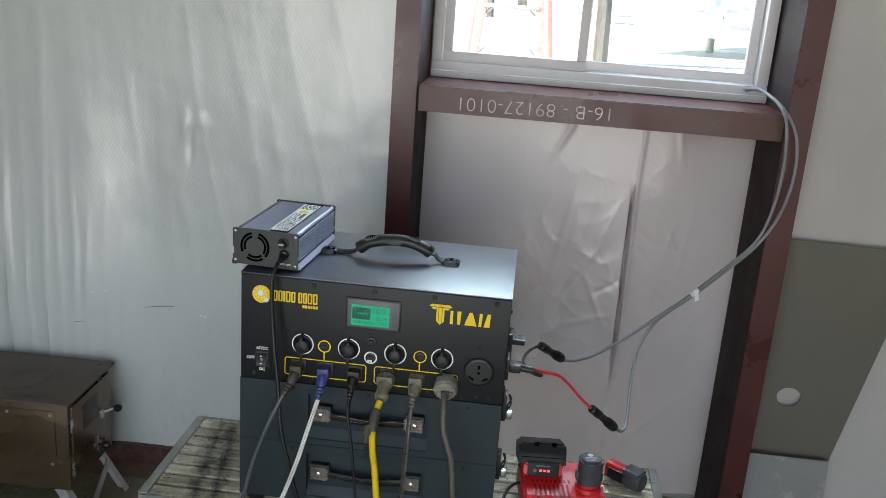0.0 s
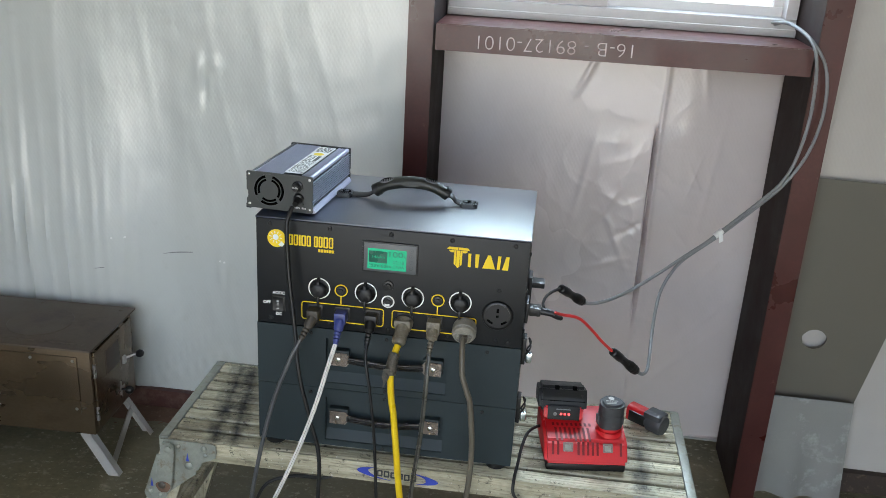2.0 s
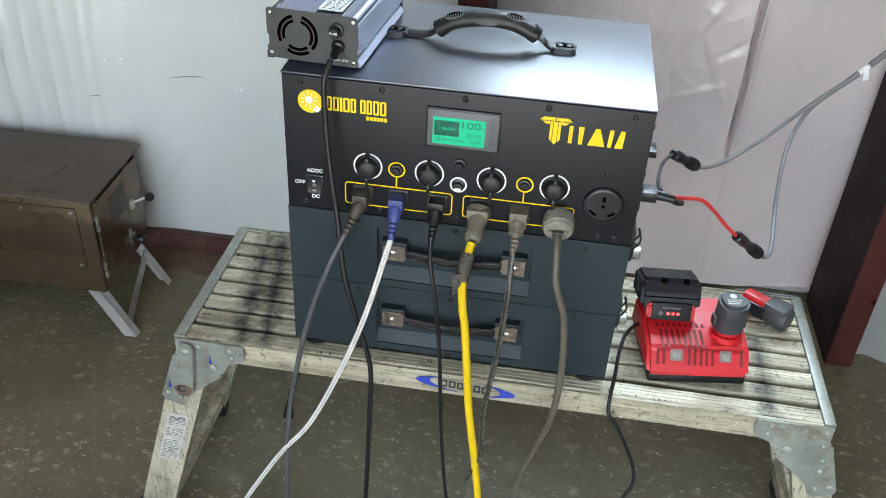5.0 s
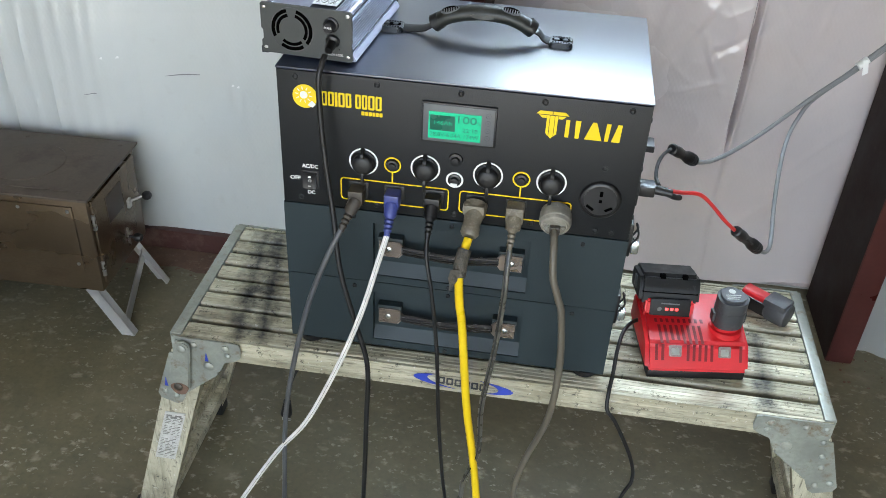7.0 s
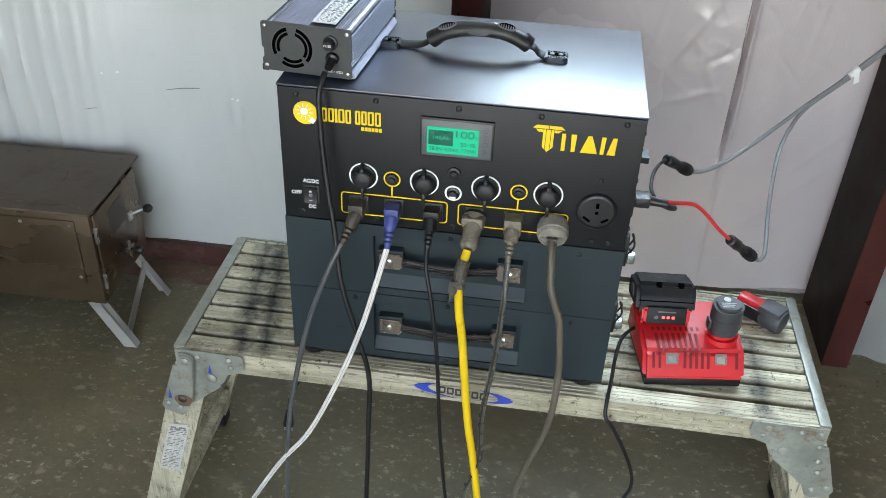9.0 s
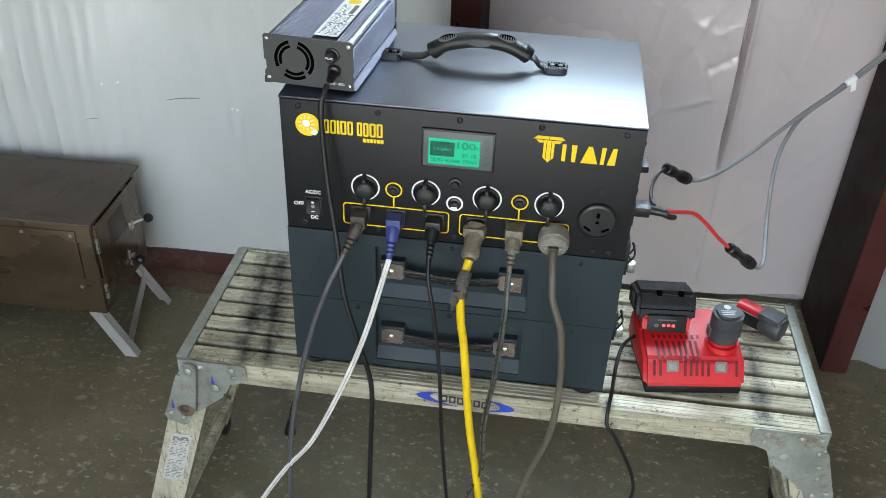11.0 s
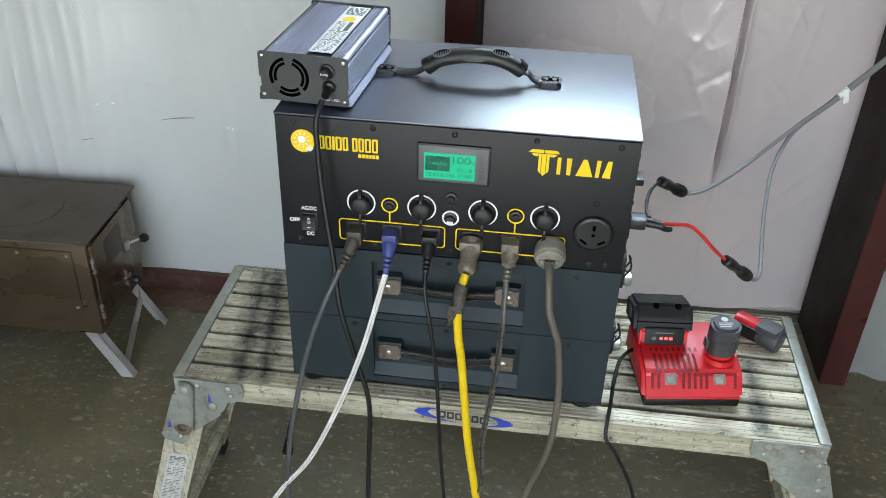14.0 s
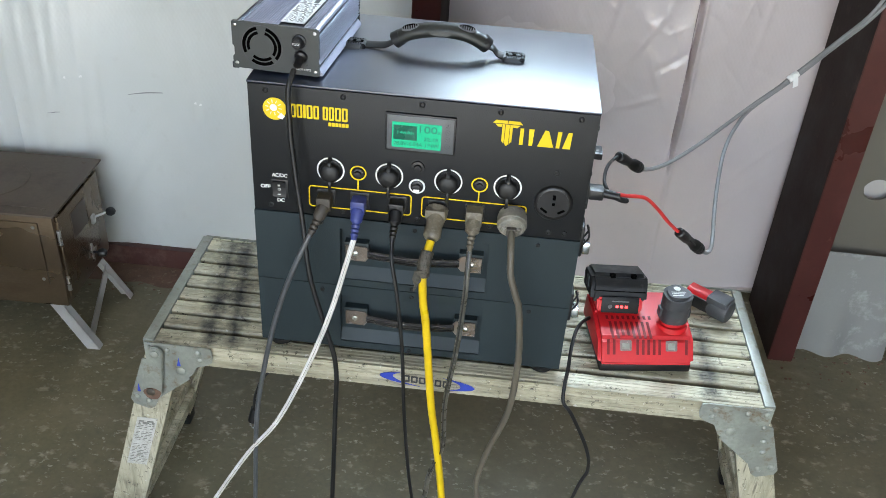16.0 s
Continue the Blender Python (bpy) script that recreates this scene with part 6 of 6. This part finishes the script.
c5 = cord("smoky_cord", "smoky clear twin-core cord hanging to the floor", [(0.3225, -0.050, 0.727), (0.3225, -0.066, 0.690), (0.322, -0.070, 0.655), (0.317, -0.070, 0.565), (0.306, -0.070, 0.453), (0.307, -0.070, 0.357), (0.289, -0.070, 0.288), (0.284, -0.072, 0.235), (0.26, -0.09, 0.06), (0.22, -0.16, floor_z), (0.12, -0.6, floor_z), (0.1, -1.1, floor_z)], 0.0041, SMOKE_CORD, 10, 0.6)
part("core_groove", tube([(0.3215, -0.0535, 0.727), (0.3215, -0.0692, 0.690), (0.321, -0.0735, 0.655), (0.316, -0.0735, 0.565), (0.305, -0.0735, 0.453), (0.306, -0.0735, 0.357), (0.288, -0.0735, 0.288)], 0.0010, 6, 8), BLACK_RUBBER, c5)
plug(c5, 0.324, 0.760, (0.3225, -0.052, 0.724), GRIME_CLEAR, 0.024, 0.025, 0.024, "grimy grey moulded plug", 0.0055)
c6 = cord("brown_grey_cord", "thick brown-grey cord with a round plug hanging to the floor", [(0.3785, -0.026, 0.753), (0.379, -0.042, 0.747), (0.381, -0.058, 0.728), (0.384, -0.066, 0.700), (0.394, -0.070, 0.670), (0.402, -0.070, 0.641), (0.410, -0.070, 0.550), (0.405, -0.070, 0.449), (0.381, -0.070, 0.359), (0.369, -0.070, 0.292), (0.373, -0.070, 0.240), (0.40, -0.08, 0.08), (0.42, -0.14, floor_z), (0.56, -0.5, floor_z), (0.5, -1.1, floor_z)], 0.0051, TAN_CORD, 12)
rp = part("plug", lathe((0.378, -0.0016, 0.762), (0.379, -0.040, 0.750), [(0, 0.0200), (0.022, 0.0205), (0.0255, 0.0190), (0.0265, 0.0160), (0.0255, 0.0150), (0.0255, 0.0)], 28), ROUND_PLUG, c6, "round dusty white-grey plug")
part("rim", lathe((0.378, -0.0030, 0.7616), (0.379, -0.040, 0.750), [(0.004, 0.0212), (0.018, 0.0216), (0.0195, 0.0204)], 28), ROUND_PLUG, rp, "dirty white rim")
part("clamp", box(0.3715, 0.3855, -0.034, -0.024, 0.744, 0.757, 0.002), DUSTY_PLASTIC, rp)
for x in (0.368, 0.389):
    part("screw", lathe((x, -0.0265, 0.7545), (x, -1, 0.5), [(0, 0.0028), (0.0014, 0.0024), (0.0016, 0)], 10), STAINLESS, rp)
c7 = cord("charger_cord", "black cord hanging from the charger past the front panel", [(0.0675, -0.004, 0.953), (0.066, -0.014, 0.945), (0.063, -0.022, 0.925), (0.0665, -0.028, 0.861), (0.074, -0.036, 0.80), (0.083, -0.045, 0.744), (0.0945, -0.060, 0.663), (0.114, -0.064, 0.583), (0.133, -0.066, 0.501), (0.132, -0.070, 0.396), (0.126, -0.070, 0.212), (0.12, -0.08, 0.05), (0.10, -0.16, floor_z), (0.02, -0.6, floor_z), (-0.1, -1.1, floor_z)], 0.0038, BLACK_RUBBER)
c8 = cord("spare_cord", "black cord with a three-pin plug looping under the platform", [(0.06, 0.24, 0.235), (0.0, 0.22, 0.246), (-0.055, 0.205, 0.228), (-0.082, 0.20, 0.17), (-0.088, 0.20, 0.125)], 0.0040, BLACK_RUBBER)
part("plug", rod((-0.088, 0.20, 0.132), (-0.092, 0.20, 0.094), 0.007, 0.012, 14, bevel=0.002), BLACK_PLASTIC, c8)
for dx, dy in ((-0.006, 0), (0.006, 0), (0, -0.006)):
    part("prong", box(-0.0925 + dx - 0.0025, -0.0925 + dx + 0.0025, 0.20 + dy - 0.001, 0.20 + dy + 0.001, 0.078, 0.096), STAINLESS, c8, smooth=False)
part("tail", tube([(0.06, 0.24, 0.235), (0.10, 0.25, 0.25), (0.13, 0.26, 0.31), (0.135, 0.26, 0.38), (0.135, 0.26, 0.443)], 0.0040, 8, 6), BLACK_RUBBER, c8)

# ---------- solar cables and the station's side fittings ----------
fl = part("side_flap", box(SW + 0.004, SW + 0.032, 0.168, 0.198, 0.776, 0.787, 0.002), BLACK_PLASTIC, ps, "open rubber socket flap")
part("side_socket", box(SW, SW + 0.008, 0.160, 0.200, 0.735, 0.800, 0.002), BLACK_PLASTIC, ps)
part("side_socket", box(SW, SW + 0.006, 0.038, 0.078, 0.760, 0.800, 0.002), BLACK_PLASTIC, ps)
sc = thing("solar_cable", "pair of grey solar cables hanging from the window to the station", "cable")
ap = part("adapter_plug", box(SW + 0.006, SW + 0.028, 0.045, 0.069, 0.772, 0.788, 0.003), BLACK_PLASTIC, sc, "black adapter plug")
part("neck", rod((SW + 0.026, 0.057, 0.780), (SW + 0.052, 0.055, 0.777), 0.0072, 0.0056, 12), BLACK_PLASTIC, ap)
part("black_lead", tube([(0.513, 0.062, 0.784), (0.511, 0.09, 0.781), (0.517, 0.14, 0.774), (0.529, 0.19, 0.764), (0.543, 0.224, 0.757)], 0.0028, 8, 6), BLACK_RUBBER, sc)
part("spare_end", tube([(0.520, 0.055, 0.778), (0.537, 0.062, 0.768), (0.546, 0.072, 0.762)], 0.0040, 8, 5), BLACK_RUBBER, sc)
part("red_lead", tube([(0.526, 0.056, 0.781), (0.547, 0.08, 0.766), (0.579, 0.11, 0.749), (0.604, 0.13, 0.722), (0.63, 0.15, 0.688), (0.653, 0.166, 0.662)], 0.0030, 8, 6), RED_CORD, sc, "red lead")
for p, q in (((0.545, 0.224, 0.758), (0.596, 0.298, 0.702)), ((0.655, 0.166, 0.661), (0.714, 0.228, 0.592))):
    n = (Vector(q) - Vector(p)).length
    cn = part("connector", lathe(p, q, [(0, 0.0060), (0.002, 0.0086), (n * 0.30, 0.0090), (n * 0.33, 0.0074), (n * 0.62, 0.0078), (n * 0.65, 0.0098), (n * 0.94, 0.0096), (n, 0.0062)], 14), BLACK_PLASTIC, sc, "black ribbed cable connector")
    part("clip", rod(Vector(p).lerp(Vector(q), 0.36) + Vector((0, -0.0076, 0.004)), Vector(p).lerp(Vector(q), 0.64) + Vector((0, -0.0086, 0.004)), 0.0024, seg=8), BLACK_PLASTIC, cn)
    for u in (0.70, 0.78, 0.86):
        part("rib", lathe(Vector(p).lerp(Vector(q), u), q, [(0, 0.0104), (n * 0.03, 0.0104)], 14), BLACK_RUBBER, cn)
TAPE = (0.902, 0.595, 0.781)
part("cable", tube([(0.599, 0.3, 0.699), (0.625, 0.325, 0.691), (0.663, 0.37, 0.687), (0.716, 0.43, 0.695), (0.77, 0.49, 0.711), (0.822, 0.54, 0.733), (0.871, 0.575, 0.759), (0.898, 0.595, 0.776), (0.985, 0.645, 0.842), (1.038, 0.662, 0.897), (1.064, 0.668, 0.969), (1.073, 0.668, 1.078), (1.058, 0.672, 1.195), (1.028, 0.76, 1.236), (1.010, 0.90, 1.230), (1.008, 1.03, 1.20)], 0.0038, 10, 8), SOLAR_CORD, sc)
part("cable", tube([(0.714, 0.228, 0.592), (0.727, 0.238, 0.582), (0.737, 0.255, 0.582), (0.743, 0.285, 0.589), (0.75, 0.345, 0.615), (0.758, 0.4, 0.652), (0.77, 0.45, 0.68), (0.792, 0.5, 0.702), (0.825, 0.545, 0.726), (0.904, 0.598, 0.773), (0.985, 0.650, 0.830), (1.044, 0.666, 0.890), (1.085, 0.668, 0.971), (1.100, 0.668, 1.068), (1.087, 0.670, 1.159), (1.050, 0.70, 1.218), (1.020, 0.80, 1.240), (1.016, 0.90, 1.226), (1.014, 1.03, 1.20)], 0.0038, 10, 8), SOLAR_CORD, sc)
part("tape_tab", slab([(-0.004, 0.010), (0.005, 0.012), (0.011, -0.013), (0.002, -0.019), (0.0, -0.006)], 0.001, on_front(0.903, 0.778, 0.588)), WHITE_INK, sc, "white tape tab")
part("tape_band", rod((0.894, 0.591, 0.773), (0.910, 0.598, 0.786), 0.0070, seg=12), WHITE_INK, sc)

# ---------- the red tool-battery charger and its batteries ----------
rc = thing("tool_battery_charger", "red plastic two-bay tool battery charger on the slats", "charger", at=(0.543, 0.013, PZ), turn=8.5)
RW = 0.157


def wedge(x0, x1, pts, bevel=0.003):
    b = slab(pts, x1 - x0, Matrix(((0, 0, 1, x0), (1, 0, 0, 0), (0, 1, 0, 0), (0, 0, 0, 1))))
    bmesh.ops.bevel(b, geom=list(b.edges), offset=bevel, segments=2, affect="EDGES")
    return b


part("base", box(0.004, RW - 0.004, 0.005, 0.141, 0.0, 0.014, 0.003), BLACK_PLASTIC, rc, "black plastic base")
part("shell", wedge(0, RW, [(0.002, 0.013), (0.005, 0.022), (0.026, 0.051), (0.080, 0.065), (0.140, 0.065), (0.143, 0.013)][::-1], 0.006), RED_PLASTIC, rc, "bright red plastic shell")
ang = math.atan2(0.014, 0.054)
on_slope = Matrix.Translation((0, 0.026, 0.0510)) @ Matrix.Rotation(ang, 4, "X")
for k in range(8):
    x = 0.022 + k * 0.0088
    part("vent_slot", slab([(x, 0.0 if k not in (2, 3) else 0.006), (x + 0.0044, 0.0 if k not in (2, 3) else 0.006), (x + 0.0036, 0.034), (x - 0.0008, 0.034)], 0.0005, on_slope), DARK_RED, rc, "dark cooling slot")
for k in range(9):
    x = 0.018 + k * 0.0088
    part("vent_slot", slab([(x, 0.039), (x + 0.0042, 0.039), (x + 0.0038, 0.046), (x - 0.0004, 0.046)], 0.0005, on_slope), DARK_RED, rc, "dark cooling slot")
on_chin = Matrix.Translation((0, 0.005, 0.022)) @ Matrix.Rotation(math.atan2(0.029, 0.021), 4, "X")
for x in (0.0135, 0.0230, 0.0615, 0.0705, 0.0795, 0.0885, 0.0975, 0.1415):
    part("vent_slot", slab([(x, 0.010), (x + 0.0044, 0.010), (x + 0.0044, 0.0345), (x, 0.0345)], 0.0005, on_chin), DARK_RED, rc, "dark cooling slot")
for x in (0.044, 0.119):
    ln = part("status_lamp", slab(round_rect(x - 0.0095, x + 0.0095, 0.016, 0.033, 0.002), 0.0012, on_chin), LAMP_LENS, rc, "clear status lamp")
    part("lens", slab(round_rect(x - 0.006, x + 0.006, 0.0185, 0.029, 0.002), 0.0018, on_chin), GALV, ln)
part("battery_bay", wedge(0.004, 0.082, [(0.078, 0.056), (0.082, 0.0665), (0.138, 0.066), (0.138, 0.056)][::-1], 0.003), RED_PLASTIC, rc, "red battery bay")
part("round_bay", lathe((0.126, 0.060, 0.044), (0.126, 0.060, 1), [(0, 0.028), (0.014, 0.0262), (0.018, 0.0255), (0.018, 0)], 24), RED_PLASTIC, rc, "red round battery bay")

M = rc.matrix_basis.copy()
bb = thing("tool_battery", "black and red slide-on tool battery on the charger", "battery", "tool batteries")
bb.matrix_basis = M @ pose(-0.009, 0.072, 0.072, -17, 0, -3)
part("cover", wedge(0.0, 0.092, [(0.000, 0.030), (0.004, 0.050), (0.012, 0.060), (0.068, 0.060), (0.078, 0.048), (0.078, 0.018), (0.0, 0.014)][::-1], 0.006), TOOL_BLACK, bb, "scuffed black plastic cover")
part("lower_case", wedge(0.010, 0.084, [(-0.004, 0.0), (-0.004, 0.022), (0.002, 0.026), (0.070, 0.026), (0.070, 0.010)][::-1], 0.003), RED_PLASTIC, bb, "red lower case")
gz = part("gauge_panel", box(0.017, 0.078, -0.0062, -0.002, -0.001, 0.026, 0.002), TOOL_BLACK, bb, "black charge gauge")
part("gauge_button", lathe((0.031, -0.006, 0.010), (0.031, -1, 0.010), [(0, 0.0036), (0.001, 0.0032), (0.001, 0)], 14), GREY_CORD, gz)
for k in range(3):
    part("gauge_lamp", box(0.040 + k * 0.0075, 0.0445 + k * 0.0075, -0.0070, -0.005, 0.0085, 0.0125), LED_RED, gz, "lit red lamp", smooth=False)
part("print_bar", box(0.033, 0.061, -0.0066, -0.005, 0.0182, 0.0202), GREY_CORD, gz, smooth=False)
for x in (0.030, 0.064):
    part("top_notch", box(x, x + 0.008, 0.006, 0.016, 0.054, 0.0612, 0.0015), DEEP_BLACK, bb)
part("cover_line", box(0.004, 0.088, -0.0006, 0.004, 0.0335, 0.0345), DEEP_BLACK, bb, smooth=False)
part("side_tab", box(-0.0015, 0.003, 0.030, 0.046, 0.030, 0.048, 0.001), GREY_PLASTIC, bb)


def small_battery(t):
    """A stubby tool battery standing on its red neck, z up from the neck's foot."""
    tri = []
    for i in range(36):
        a = 2 * math.pi * i / 36
        tri.append((0.0255 * math.cos(a) * (1 + 0.05 * math.cos(3 * a)), 0.0255 * math.sin(a) * (1 + 0.05 * math.cos(3 * a + 1.5))))
    part("neck", slab([(x * 0.86, y * 0.86) for x, y in tri], 0.020), RED_PLASTIC, t, "red neck")
    b = slab(tri, 0.054, Matrix.Translation((0, 0, 0.014)), bevel=0.005)
    part("case", b, GREY_PLASTIC, t, "dark grey plastic case")
    part("case_band", slab([(x * 1.025, y * 1.025) for x, y in tri], 0.003, Matrix.Translation((0, 0, 0.040))), GREY_PLASTIC, t)
    cap = part("print_disc", lathe((0.0, 0.009, 0.068), (0, 0.009, 9), [(0, 0.0060), (0.0004, 0.0060)], 20), PAPER, t, "round white print")
    for k in range(3):
        part("print_bar", box(-0.013, 0.012 - k * 0.003, -0.002 - k * 0.005, -0.0005 - k * 0.005, 0.0678, 0.0684), PAPER, t, smooth=False)
    for sx in (-1, 1):
        part("release_tab", box(sx * 0.025 - 0.003, sx * 0.025 + 0.003, -0.008, 0.008, 0.018, 0.036, 0.002), GREY_PLASTIC, t)


sb = thing("small_tool_battery", "stubby dark grey tool battery standing in the red charger", "battery", "tool batteries")
sb.matrix_basis = M @ pose(0.126, 0.060, 0.056, 0, 0, 0) @ Matrix.Diagonal((0.92, 0.92, 0.95, 1))
small_battery(sb)
lb2 = thing("loose_tool_battery", "red and dark grey tool battery lying on the slats", "battery", "tool batteries")
lb2.matrix_basis = pose(0.713, 0.232, PZ + 0.0245, 0, 90, -38)
part("stem", slab(round_rect(-0.019, 0.017, -0.015, 0.015, 0.010), 0.052), RED_PLASTIC, lb2, "red plastic stem")
part("stem_side", box(-0.012, 0.012, -0.0175, 0.0175, 0.006, 0.048, 0.004), BLACK_PLASTIC, lb2)
part("case", lathe((0, 0, 0.044), (0, 0, 9), [(0, 0.0180), (0.006, 0.0208), (0.032, 0.0210), (0.037, 0.0190), (0.038, 0)], 24), GREY_PLASTIC, lb2, "dark grey plastic end")
part("wing", box(-0.0225, 0.0, -0.017, 0.017, 0.040, 0.078, 0.004), GREY_PLASTIC, lb2)
c9 = cord("tool_charger_cord", "black cord from the tool charger hanging off the platform", [(0.557, 0.120, 0.500), (0.530, 0.105, 0.515), (0.508, 0.07, 0.520), (0.498, 0.03, 0.512), (0.493, -0.01, 0.498), (0.489, -0.035, 0.482), (0.490, -0.048, 0.460), (0.506, -0.050, 0.437), (0.538, -0.050, 0.370), (0.548, -0.050, 0.321), (0.535, -0.052, 0.270), (0.50, -0.07, 0.10), (0.48, -0.12, floor_z), (0.44, -0.5, floor_z), (0.5, -1.1, floor_z)], 0.0030, BLACK_RUBBER)
